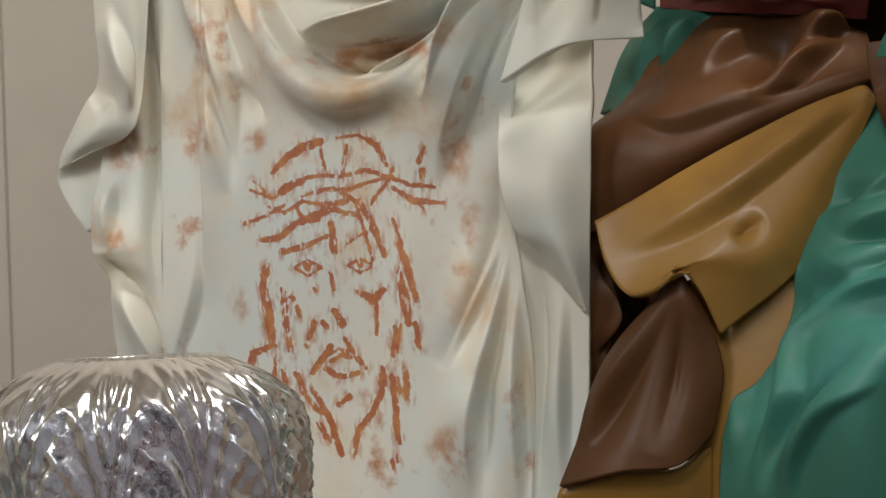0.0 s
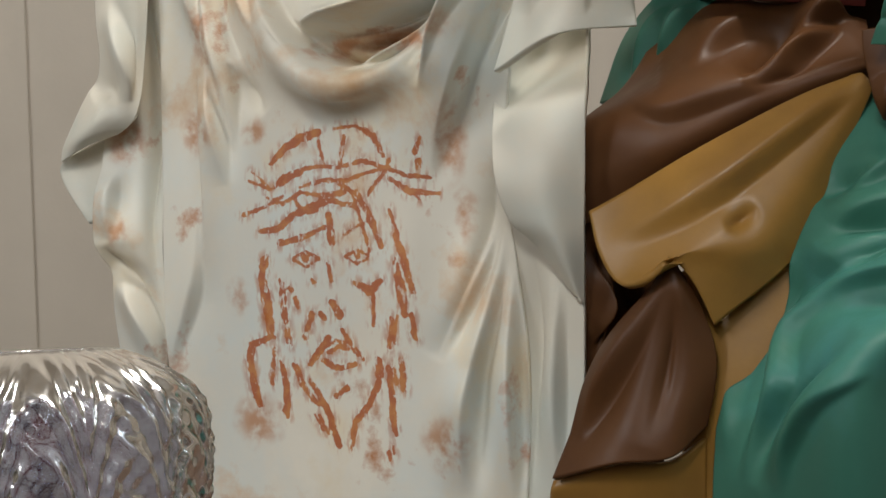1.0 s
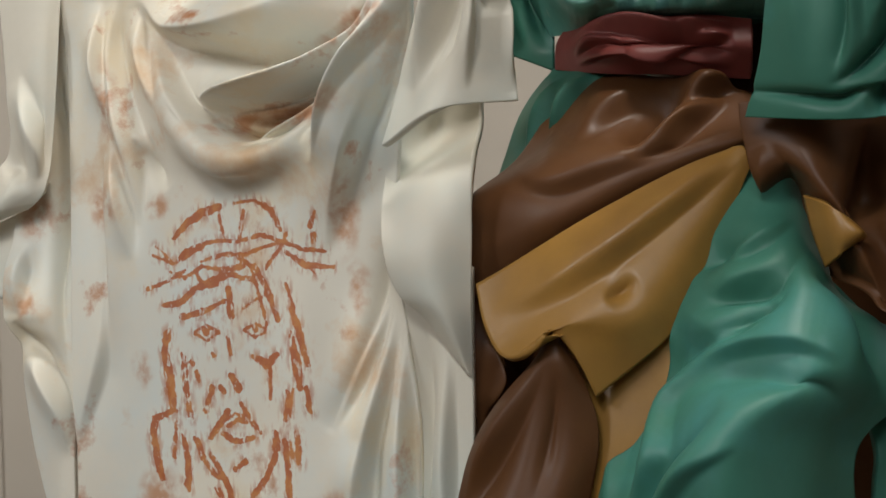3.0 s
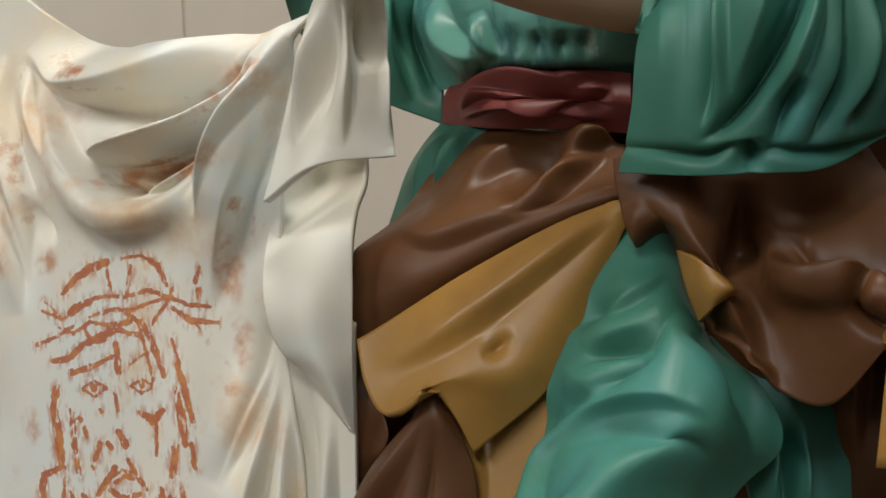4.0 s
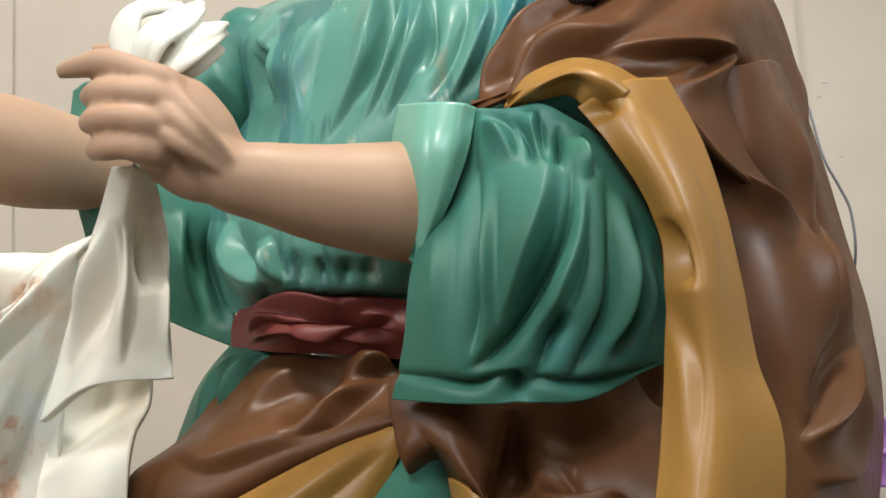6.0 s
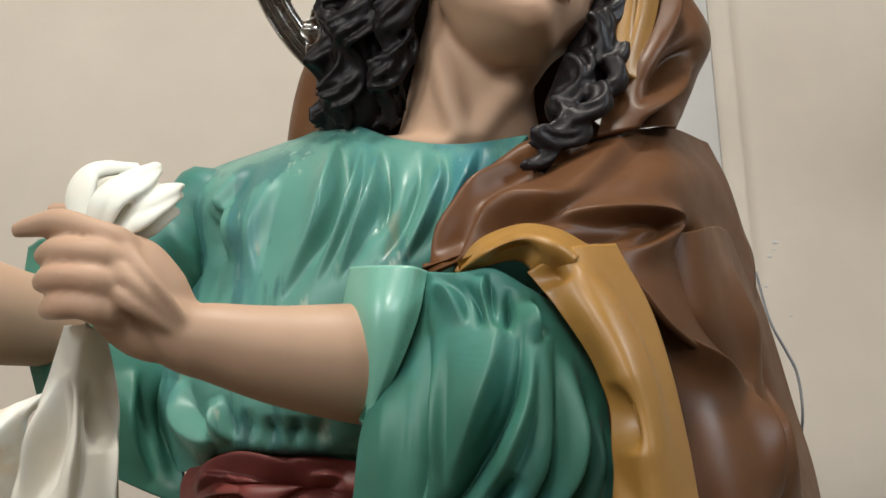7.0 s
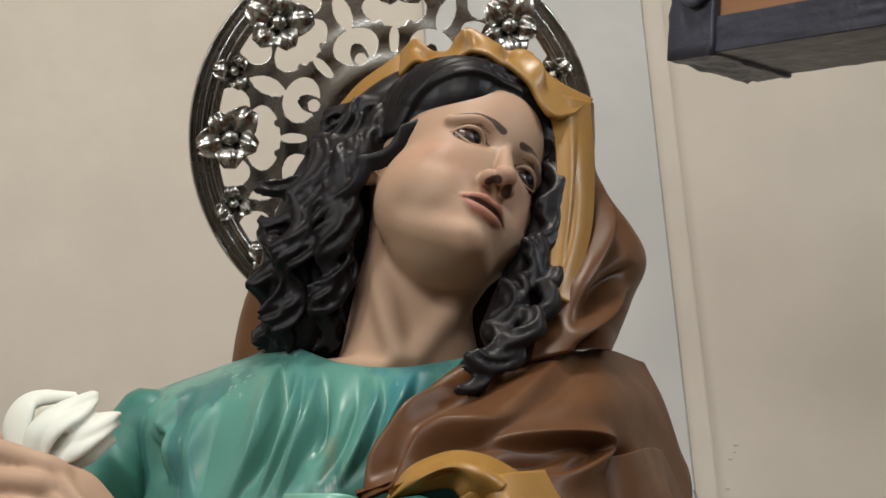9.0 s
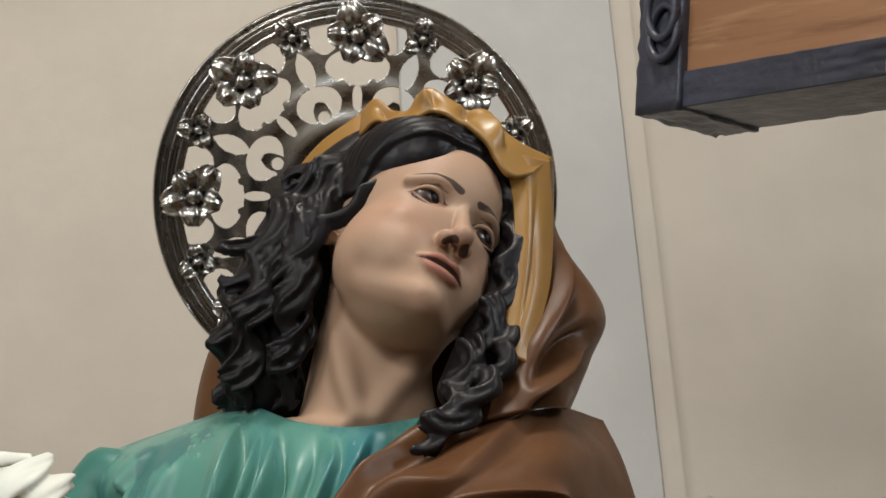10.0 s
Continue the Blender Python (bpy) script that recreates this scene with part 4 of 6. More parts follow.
def on_head(pts):
    """Head coordinates (to the statue's right, forward, up; from between the eyes) to the world; radii follow along."""
    p = np.array(pts, float)
    out = np.column_stack([(p[:, :3] * HEAD_SIZE) @ TURN.T + BROW_MID, p[:, 3:] * HEAD_SIZE])
    return out.tolist()


def head_ball(b, mat, centre, radii, n=(24, 32)):
    ball(b, mat, on_head([centre])[0], [r * HEAD_SIZE for r in radii], n, TURN)


def stroke(p, line, widths):
    """Distance from points p (rows of any width) to a brush stroke of changing width; negative inside."""
    q, r = np.array(line, float), np.broadcast_to(np.array(widths, float), len(line))
    best = np.full(len(p), 1.0)
    for k in range(len(q) - 1):
        d = q[k + 1] - q[k]
        f = np.clip(((p - q[k]) @ d) / max(d @ d, 1e-12), 0, 1)
        best = np.minimum(best, np.linalg.norm(p - q[k] - f[:, None] * d, axis=1) - (r[k] + (r[k + 1] - r[k]) * f))
    return best


def finish_head(v):
    """Sinks the eye sockets and lays the paint: dark lines, shade coloured into nostrils and mouth gap, rose lips, a
    blush.
    """
    p = (v - BROW_MID) @ TURN / HEAD_SIZE
    x, y, z = p.T
    front = np.clip((y + 0.035) / 0.03, 0, 1)
    sink = 0.0
    for e in (-1, 1):
        sink = sink + 0.0075 * np.exp(-((x - e * 0.031) / 0.015) ** 2 - ((z - 0.001) / 0.0095) ** 2)
        sink = sink + 0.0045 * np.exp(-((x - e * 0.017) / 0.007) ** 2 - ((z - 0.002) / 0.008) ** 2)
    sink = sink + 0.0020 * np.exp(-(x / 0.020) ** 2 - ((z + 0.0705) / 0.0022) ** 2) + 0.0016 * np.exp(-(x / 0.004) ** 2 - ((z + 0.056) / 0.006) ** 2)
    y = y - sink * front
    q = np.column_stack([x, y, z])
    flat = np.column_stack([np.abs(x), z])
    ink_shade = np.full(len(v), 1.0)
    shown = y > -0.045
    for line, width in (([(0.011, 0.017), (0.022, 0.021), (0.036, 0.0225), (0.053, 0.017)], (0.0032, 0.0028, 0.0018, 0.0005)),
                        ([(0.015, 0.001), (0.022, 0.0068), (0.031, 0.0085), (0.040, 0.0060), (0.048, -0.0005)], (0.0005, 0.0010, 0.0012, 0.0010, 0.0003)),
                        ([(0.019, 0.0105), (0.031, 0.0130), (0.043, 0.0095)], (0.0001, 0.0004, 0.0001)),
                        # mouth gap: its shade drawn as a dark line
                        ([(0.0, -0.0698), (0.012, -0.0694), (0.0225, -0.0702)], (0.0017, 0.0015, 0.0006))):
        ink_shade = np.where(shown, np.minimum(ink_shade, stroke(flat, line, width)), ink_shade)
    side = np.column_stack([np.abs(x), y, z])
    # nostrils: no holes, only dark colour for the shade inside them
    ink_shade = np.minimum(ink_shade, stroke(side, [(0.0062, 0.0240, -0.0470), (0.0090, 0.0165, -0.0475)], (0.0042, 0.0042)))
    rose = np.where(shown & (y > 0), stroke(flat, [(0.0, -0.0650), (0.008, -0.0645), (0.024, -0.0695)], (0.0046, 0.0048, 0.0010)), 1.0)
    rose = np.minimum(rose, np.where(shown & (y > 0), stroke(flat, [(0.0, -0.0765), (0.010, -0.0760), (0.020, -0.0722)], (0.0058, 0.0050, 0.0014)), 1.0))
    rose = np.minimum(rose, np.where(shown, stroke(flat, [(0.016, -0.002), (0.024, -0.0075), (0.034, -0.0085), (0.047, -0.0015)], 0.0006), 1.0))
    blush = stroke(flat, [(0.038, -0.036), (0.052, -0.030)], 0.004)
    blush = np.minimum(blush, 0.012 + np.linalg.norm(q - np.array((0, 0.022, -0.040)), axis=1) - 0.010)
    return q * HEAD_SIZE @ TURN.T + BROW_MID, {"ink_shade": ink_shade, "rose": rose, "blush": np.where(shown, blush, 1.0)}


hd = Build()
tube(hd, 0, [(0.486, -0.020, 1.715, 0.0850), (0.490, -0.030, 1.745, 0.0680), (0.494, -0.035, 1.798, 0.0590), (0.512, -0.040, 1.854, 0.0590), (0.537, -0.040, 1.902, 0.0560)], n=(40, 40))
tube(hd, 0, [(0.474, -0.050, 1.890, 0.018), (0.466, -0.072, 1.825, 0.016), (0.468, -0.088, 1.770, 0.014), (0.476, -0.098, 1.722, 0.010)], n=(30, 16))
tube(hd, 0, [(0.560, -0.066, 1.830, 0.018), (0.535, -0.078, 1.785, 0.015), (0.507, -0.090, 1.750, 0.013), (0.490, -0.098, 1.722, 0.010)], n=(30, 16))
tube(hd, 0, [(0.462, -0.098, 1.714, 0.010), (0.430, -0.075, 1.726, 0.010), (0.395, -0.040, 1.738, 0.010)], n=(20, 14))
for centre_, radii_ in (((0, -0.085, 0.030), (0.075, 0.098, 0.095)), ((0, -0.046, -0.018), (0.063, 0.056, 0.080)), ((0, -0.058, -0.056), (0.058, 0.050, 0.056)), ((0.026, -0.032, -0.056), (0.034, 0.037, 0.042)), ((-0.026, -0.032, -0.056), (0.034, 0.037, 0.042)), ((0, -0.040, -0.092), (0.042, 0.046, 0.026)), ((0, -0.052, 0.040), (0.061, 0.062, 0.055)), ((0, -0.040, -0.070), (0.049, 0.050, 0.046)), ((0, -0.003, -0.098), (0.021, 0.018, 0.018)), ((0, 0.0, -0.071), (0.026, 0.013, 0.022))):
    head_ball(hd, 0, centre_, radii_)
for e in (-1, 1):
    tube(hd, 0, on_head([(e * 0.053, -0.086, -0.026, 0.015), (e * 0.044, -0.068, -0.064, 0.017), (e * 0.032, -0.036, -0.090, 0.018), (e * 0.010, -0.008, -0.098, 0.016)]), n=(30, 18))
    head_ball(hd, 0, (e * 0.036, -0.024, -0.032), (0.024, 0.024, 0.024))
    head_ball(hd, 0, (e * 0.042, -0.040, -0.052), (0.026, 0.034, 0.034))
    head_ball(hd, 0, (e * 0.030, -0.056, -0.042), (0.0415, 0.050, 0.056))
base = Build()
skin(hd, base, 0, 0.0026, 60)
hd = base
for e in (-1, 1):
    head_ball(hd, 0, (e * 0.0108, 0.0140, -0.0420), (0.0068, 0.0092, 0.0074), (14, 18))
    tube(hd, 0, on_head([(e * 0.010, 0.002, 0.014, 0.006), (e * 0.030, 0.001, 0.0185, 0.0062), (e * 0.052, -0.018, 0.012, 0.006)]), n=(24, 14))
    tube(hd, 0, on_head([(e * 0.074, -0.096, 0.010, 0.007), (e * 0.080, -0.104, 0.004, 0.009), (e * 0.078, -0.098, -0.018, 0.008), (e * 0.073, -0.088, -0.036, 0.009)]), n=(24, 14))
tube(hd, 0, on_head([(0, 0.001, 0.016, 0.0075), (0, 0.006, 0.000, 0.0068), (0, 0.015, -0.020, 0.0075), (0, 0.0215, -0.036, 0.0098)]), n=(30, 18))
head_ball(hd, 0, (0, 0.0240, -0.0385), (0.0106, 0.0105, 0.0095), (16, 20))
tube(hd, 0, on_head([(-0.024, 0.0045, -0.0695, 0.0022), (-0.009, 0.0130, -0.0645, 0.0046), (0, 0.0142, -0.0655, 0.0046), (0.009, 0.0130, -0.0645, 0.0046), (0.024, 0.0045, -0.0695, 0.0022)]), n=(40, 14))
tube(hd, 0, on_head([(-0.021, 0.0050, -0.0720, 0.0022), (-0.008, 0.0118, -0.0765, 0.0052), (0.008, 0.0118, -0.0765, 0.0052), (0.021, 0.0050, -0.0720, 0.0022)]), n=(40, 14))
skin(hd, st, F, 0.0017, 6, finish_head)
for e in (-1, 1):
    head_ball(st, E, (e * 0.031, -0.0135, -0.0005), (0.0150, 0.0125, 0.0115))
    head_ball(st, H, (e * 0.031 - 0.003, -0.0085, 0.0015), (0.0078, 0.0088, 0.0078), (14, 18))
    lid = [(e * 0.0165, -0.004, -0.001, 0.0012), (e * 0.022, -0.0012, 0.0062, 0.0020), (e * 0.031, 0.0002, 0.0084, 0.0023), (e * 0.040, -0.0035, 0.0060, 0.0020), (e * 0.047, -0.0100, -0.0010, 0.0011)]
    tube(st, F, on_head(lid), n=(40, 12))
    lid = [(e * 0.0165, -0.004, -0.001, 0.0010), (e * 0.024, -0.0022, -0.0068, 0.0015), (e * 0.034, -0.0032, -0.0078, 0.0016), (e * 0.047, -0.0100, -0.0010, 0.0010)]
    tube(st, F, on_head(lid), n=(40, 12))

# hood
sheet(st, B, [[(0.646, -0.075, 1.992), (0.672, -0.060, 2.009), (0.695, -0.010, 2.031), (0.704, 0.080, 2.082)], [(0.648, -0.085, 1.922), (0.672, -0.070, 1.926), (0.695, 0.000, 1.955), (0.703, 0.100, 1.996)], [(0.627, -0.110, 1.834), (0.661, -0.110, 1.834), (0.730, -0.020, 1.860), (0.724, 0.100, 1.909)], [(0.609, -0.130, 1.770), (0.647, -0.135, 1.773), (0.710, -0.030, 1.804), (0.719, 0.100, 1.857)], [(0.587, -0.160, 1.700), (0.635, -0.150, 1.712), (0.678, -0.060, 1.739), (0.701, 0.100, 1.788)]],
      [fold([(0.710, -0.090, 1.818), (0.672, -0.090, 1.790), (0.631, -0.090, 1.752)], -0.013, 0.009), fold([(0.704, -0.090, 1.795), (0.664, -0.090, 1.761), (0.627, -0.090, 1.734)], 0.011, 0.01), fold([(0.695, -0.090, 1.773), (0.657, -0.090, 1.744), (0.624, -0.090, 1.721)], -0.012, 0.008), fold([(0.685, -0.090, 1.745), (0.650, -0.090, 1.722), (0.620, -0.090, 1.702)], 0.009, 0.01), fold([(0.676, -0.090, 1.950), (0.663, -0.090, 1.878), (0.635, -0.090, 1.797)], -0.012, 0.01), fold([(0.690, -0.090, 1.907), (0.679, -0.090, 1.842), (0.641, -0.090, 1.774)], 0.01, 0.012), fold([(0.700, -0.090, 1.865), (0.686, -0.090, 1.830), (0.656, -0.090, 1.791)], -0.006, 0.012)], TOP, (130, 130))
sheet(st, O, [[(0.629, -0.100, 1.998), (0.650, -0.105, 1.989), (0.678, -0.080, 1.996)], [(0.632, -0.120, 1.918), (0.653, -0.120, 1.911), (0.674, -0.090, 1.919)], [(0.619, -0.130, 1.843), (0.639, -0.135, 1.835), (0.659, -0.115, 1.837)], [(0.597, -0.140, 1.772), (0.614, -0.148, 1.763), (0.628, -0.145, 1.758)]], [fold([(0.661, -0.100, 1.976), (0.650, -0.120, 1.876), (0.621, -0.140, 1.777)], -.004, .008)], TOP, (90, 50))
sheet(st, O, [[(0.494, -0.050, 2.071), (0.509, -0.070, 2.074), (0.535, -0.090, 2.048), (0.558, -0.095, 2.072), (0.590, -0.105, 2.046), (0.617, -0.105, 2.039), (0.644, -0.100, 2.009), (0.683, -0.070, 2.004)], [(0.490, -0.060, 2.037), (0.506, -0.090, 2.039), (0.529, -0.110, 2.023), (0.560, -0.115, 2.035), (0.591, -0.125, 2.016), (0.611, -0.130, 1.989), (0.630, -0.130, 1.956), (0.655, -0.110, 1.968)]],
      [fold([(0.505, -0.050, 2.075), (0.532, -0.060, 2.056)], -.006, .008), fold([(0.561, -0.070, 2.079), (0.564, -0.080, 2.051)], .008, .008), fold([(0.593, -0.080, 2.057), (0.600, -0.100, 2.030)], -.006, .008), fold([(0.620, -0.090, 2.045), (0.632, -0.100, 1.995)], .006, .010)], TOP, (16, 90))
sheet(st, O, [[(0.506, -0.030, 2.089), (0.482, -0.030, 2.070), (0.453, -0.020, 2.052), (0.427, 0.000, 2.030)], [(0.504, -0.045, 2.055), (0.483, -0.045, 2.039), (0.463, -0.040, 2.022), (0.440, -0.020, 2.007)]], (), TOP, (12, 30))
tube(st, B, [(0.596, 0.000, 2.072, 0.0450), (0.576, 0.020, 2.006, 0.0750), (0.531, 0.040, 1.900, 0.1100), (0.488, 0.050, 1.818, 0.1550), (0.469, 0.080, 1.673, 0.1600)], n=(40, 40), flat=0.5)
locks = Build()
# hair: dark masses and wavy locks
tube(locks, 0, [(0.567, -0.040, 2.047, 0.0200), (0.498, -0.030, 2.020, 0.0350), (0.438, -0.030, 1.945, 0.0450), (0.409, -0.020, 1.865, 0.0550), (0.396, -0.010, 1.798, 0.0500), (0.379, 0.010, 1.771, 0.0350)], n=(40, 30))
tube(locks, 0, [(0.634, -0.080, 1.938, 0.0150), (0.625, -0.100, 1.862, 0.0200), (0.594, -0.110, 1.789, 0.0240), (0.566, -0.140, 1.729, 0.0220)], n=(50, 24))
CAP, CAP_R = np.array((0, -0.0935, 0.054)), np.array((0.083, 0.098, 0.092))
head_ball(locks, 0, CAP, CAP_R, (40, 50))
for e in (-1, 1):
    head_ball(locks, 0, (e * 0.036, -0.075, 0.060), (0.050, 0.075, 0.050))
rnd = random.Random(7)


def lock(line, spread, count, r0=0.0058, wave=0.0085, length=0.055):
    """A bundle of wavy tapering strands along one line."""
    pa, pk = rnd.uniform(0, 6.28), 2 * np.pi / (length * rnd.uniform(0.85, 1.2))
    for k in range(int(count * 2.3)):
        off = np.array([rnd.uniform(-1, 1), rnd.uniform(-1, 0.4), rnd.uniform(-1, 1)]) * spread
        pts = catmull(line, 44)
        seg = np.concatenate([[0], np.cumsum(np.linalg.norm(np.diff(pts, axis=0), axis=1))])
        a = pa + rnd.uniform(-0.5, 0.5)
        s = seg / max(seg[-1], 1e-6)
        q = pts + off * (0.35 + 0.65 * s[:, None] - 0.7 * s[:, None] ** 4)
        w = wave * (0.4 + 0.9 * s) * rnd.uniform(0.7, 1.3)
        k2 = pk * rnd.uniform(0.97, 1.03)
        q[:, 0] += w * np.sin(seg * k2 + a)
        q[:, 2] += w * 0.7 * np.cos(seg * k2 + a)
        q[:, 1] += w * 0.5 * np.sin(seg * k2 * 0.7 + a)
        rad = 0.64 * r0 * rnd.uniform(0.7, 1.3) * (1 - 0.75 * s ** 3)
        tube(locks, 0, np.column_stack([q, rad]).tolist(), n=(60, 7))


lock([(0.562, -0.085, 2.019), (0.517, -0.080, 2.010), (0.477, -0.080, 1.979), (0.447, -0.090, 1.935), (0.414, -0.080, 1.892), (0.360, -0.060, 1.884)], .012, 9)
lock([(0.519, -0.065, 2.024), (0.462, -0.060, 2.002), (0.427, -0.060, 1.974), (0.393, -0.050, 1.930), (0.352, -0.040, 1.917)], .014, 9)
lock([(0.477, -0.080, 1.988), (0.437, -0.090, 1.935), (0.414, -0.090, 1.870), (0.392, -0.070, 1.856), (0.351, -0.050, 1.859)], .014, 8)
lock([(0.471, -0.080, 1.976), (0.433, -0.090, 1.911), (0.424, -0.090, 1.853), (0.415, -0.080, 1.800), (0.406, -0.060, 1.757)], .02, 13, 0.007)
lock([(0.451, -0.050, 1.998), (0.410, -0.070, 1.933), (0.392, -0.070, 1.873), (0.375, -0.060, 1.814), (0.364, -0.040, 1.759)], .022, 14, 0.007)
lock([(0.428, -0.040, 1.991), (0.393, -0.050, 1.912), (0.365, -0.050, 1.865), (0.354, -0.040, 1.822), (0.353, -0.020, 1.772)], .014, 9, 0.007)
lock([(0.614, -0.100, 1.983), (0.634, -0.100, 1.939), (0.624, -0.120, 1.865), (0.600, -0.135, 1.802), (0.572, -0.150, 1.752), (0.555, -0.165, 1.705), (0.529, -0.180, 1.669)], .012, 12, 0.006)
lock([(0.617, -0.140, 1.788), (0.604, -0.155, 1.750), (0.578, -0.170, 1.718), (0.561, -0.175, 1.696), (0.535, -0.180, 1.690)], .012, 11, 0.0055, 0.008, 0.035)
lock([(0.579, -0.140, 1.772), (0.564, -0.160, 1.727), (0.546, -0.175, 1.696), (0.524, -0.185, 1.660)], .008, 8, 0.005, 0.007, 0.035)
lock([(0.551, -0.085, 2.023), (0.506, -0.080, 2.016), (0.472, -0.070, 2.003), (0.428, -0.060, 1.999), (0.411, -0.060, 1.975)], .007, 7, 0.005, 0.003, 0.06)
lock([(0.504, -0.120, 1.953), (0.476, -0.120, 1.928), (0.456, -0.118, 1.913), (0.442, -0.112, 1.902), (0.424, -0.100, 1.884)], .008, 6, 0.005, 0.006, 0.05)
# strands combed from the parting over both temples
for e, count in ((1, 26), (-1, 16)):
    for k in range(count):
        f = k / (count - 1)
        a0 = radians(14 + 70 * f)
        start, end = np.array((e * 0.03, math.cos(a0), math.sin(a0))), np.array((e * 0.97, 0.30 - 0.62 * f, -0.52 + 0.10 * f))
        t_ = np.linspace(0, 1, 22)[:, None]
        d = start * (1 - t_) + end * t_ + np.array((e * 0.55, 0.10, 0.10)) * np.sin(np.pi * t_)
        d /= np.linalg.norm(d, axis=1, keepdims=True)
        swing = 0.022 * np.sin(t_[:, 0] * (9 + 3 * f) + 2.1 * k)
        pts = CAP + d * CAP_R * (1.012 + swing[:, None])
        q = (pts - np.array((e * 0.036, -0.075, 0.060))) / np.array((0.050, 0.075, 0.050))
        r_ = np.linalg.norm(q, axis=1, keepdims=True)
        pts = np.where(r_ < 1.02, np.array((e * 0.036, -0.075, 0.060)) + q / r_ * (1.02 + swing[:, None]) * np.array((0.050, 0.075, 0.050)), pts)
        rad = rnd.uniform(0.0026, 0.0046) * (0.55 + 0.45 * np.sin(np.pi * (0.12 + 0.8 * t_)))
        tube(locks, 0, on_head(np.column_stack([pts, rad])), n=(40, 8))
skin(locks, st, H, 0.0022, 2)

statue = new("statue", st.mesh("statue", [GREEN, CUFF, BROWN, GOLD, SASH, FLESH, SHADED_EYE, HAIR, BODICE]))
tagged(statue, "life-size painted statue in green robe and brown mantle, holding a cloth", "statue")

# ---- the cloth it holds ----
veil = tagged(new("carved_cloth"), "ivory painted carved cloth with rust-red stains, hanging from the statue's fist", "cloth")


def cloth_part(name, b, mats, label=""):
    part(name, b.mesh(name, mats), mats[0], veil, label)


def dab(line, widths):
    """One worn brush stroke of the print, in the cloth's x and z."""
    return line, widths


PRINT = {}
PRINT["crown"] = [
    dab([(-0.130, 1.289), (-0.118, 1.301), (-0.102, 1.309), (-0.085, 1.313)], (0.0015, 0.0029, 0.0039, 0.0029)),
    dab([(-0.085, 1.305), (-0.080, 1.282)], (0.0010, 0.0010)),
    dab([(-0.061, 1.307), (-0.066, 1.282)], (0.0012, 0.0010)),
    dab([(-0.070, 1.315), (-0.050, 1.315), (-0.035, 1.305), (-0.026, 1.287)], (0.0007, 0.0007, 0.0022, 0.0010)),
    dab([(-0.152, 1.275), (-0.131, 1.266), (-0.119, 1.276), (-0.103, 1.281), (-0.085, 1.283), (-0.067, 1.280), (-0.046, 1.284), (-0.026, 1.277)], (0.0005, 0.0012, 0.0017, 0.0012, 0.0015, 0.0010, 0.0015, 0.0010)),
    dab([(-0.122, 1.269), (-0.113, 1.276), (-0.102, 1.278)], (0.0012, 0.0027, 0.0017)),
    dab([(-0.104, 1.266), (-0.083, 1.270), (-0.062, 1.268), (-0.047, 1.272), (-0.021, 1.277)], (0.0007, 0.0015, 0.0012, 0.0012, 0.0010)),
    dab([(-0.136, 1.259), (-0.121, 1.252), (-0.104, 1.261), (-0.083, 1.257), (-0.063, 1.258)], (0.0010, 0.0015, 0.0012, 0.0015, 0.0020)),
    dab([(-0.143, 1.229), (-0.127, 1.230), (-0.110, 1.242), (-0.094, 1.247), (-0.078, 1.252), (-0.053, 1.245)], (0.0015, 0.0027, 0.0022, 0.0034, 0.0020, 0.0015)),
    dab([(-0.110, 1.257), (-0.102, 1.243), (-0.089, 1.244), (-0.086, 1.255)], (0.0012, 0.0015, 0.0015, 0.0012)),
]
PRINT["thorns"] = [
    dab([(-0.026, 1.277), (-0.007, 1.268), (0.015, 1.264)], (0.0010, 0.0015, 0.0005)),
    dab([(-0.022, 1.267), (-0.005, 1.254), (0.022, 1.250)], (0.0012, 0.0024, 0.0010)),
    dab([(-0.012, 1.261), (0.005, 1.246)], (0.0007, 0.0007)),
    dab([(0.002, 1.287), (0.007, 1.298)], (0.0022, 0.0007)),
    dab([(-0.021, 1.282), (-0.026, 1.272), (-0.042, 1.254)], (0.0010, 0.0010, 0.0010)),
    dab([(0.004, 1.279), (0.004, 1.274)], (0.0022, 0.0020)),
    dab([(-0.159, 1.245), (-0.137, 1.251), (-0.120, 1.259)], (0.0015, 0.0007, 0.0012)),
    dab([(-0.149, 1.283), (-0.131, 1.266)], (0.0005, 0.0005)),
    dab([(-0.055, 1.255), (-0.048, 1.230), (-0.042, 1.205)], (0.0010, 0.0010, 0.0007)),
    dab([(-0.052, 1.257), (-0.041, 1.237), (-0.031, 1.208)], (0.0015, 0.0027, 0.0015)),
    dab([(-0.067, 1.266), (-0.052, 1.255)], (0.0017, 0.0017)),
    dab([(-0.023, 1.240), (-0.016, 1.218)], (0.0007, 0.0010)),
]
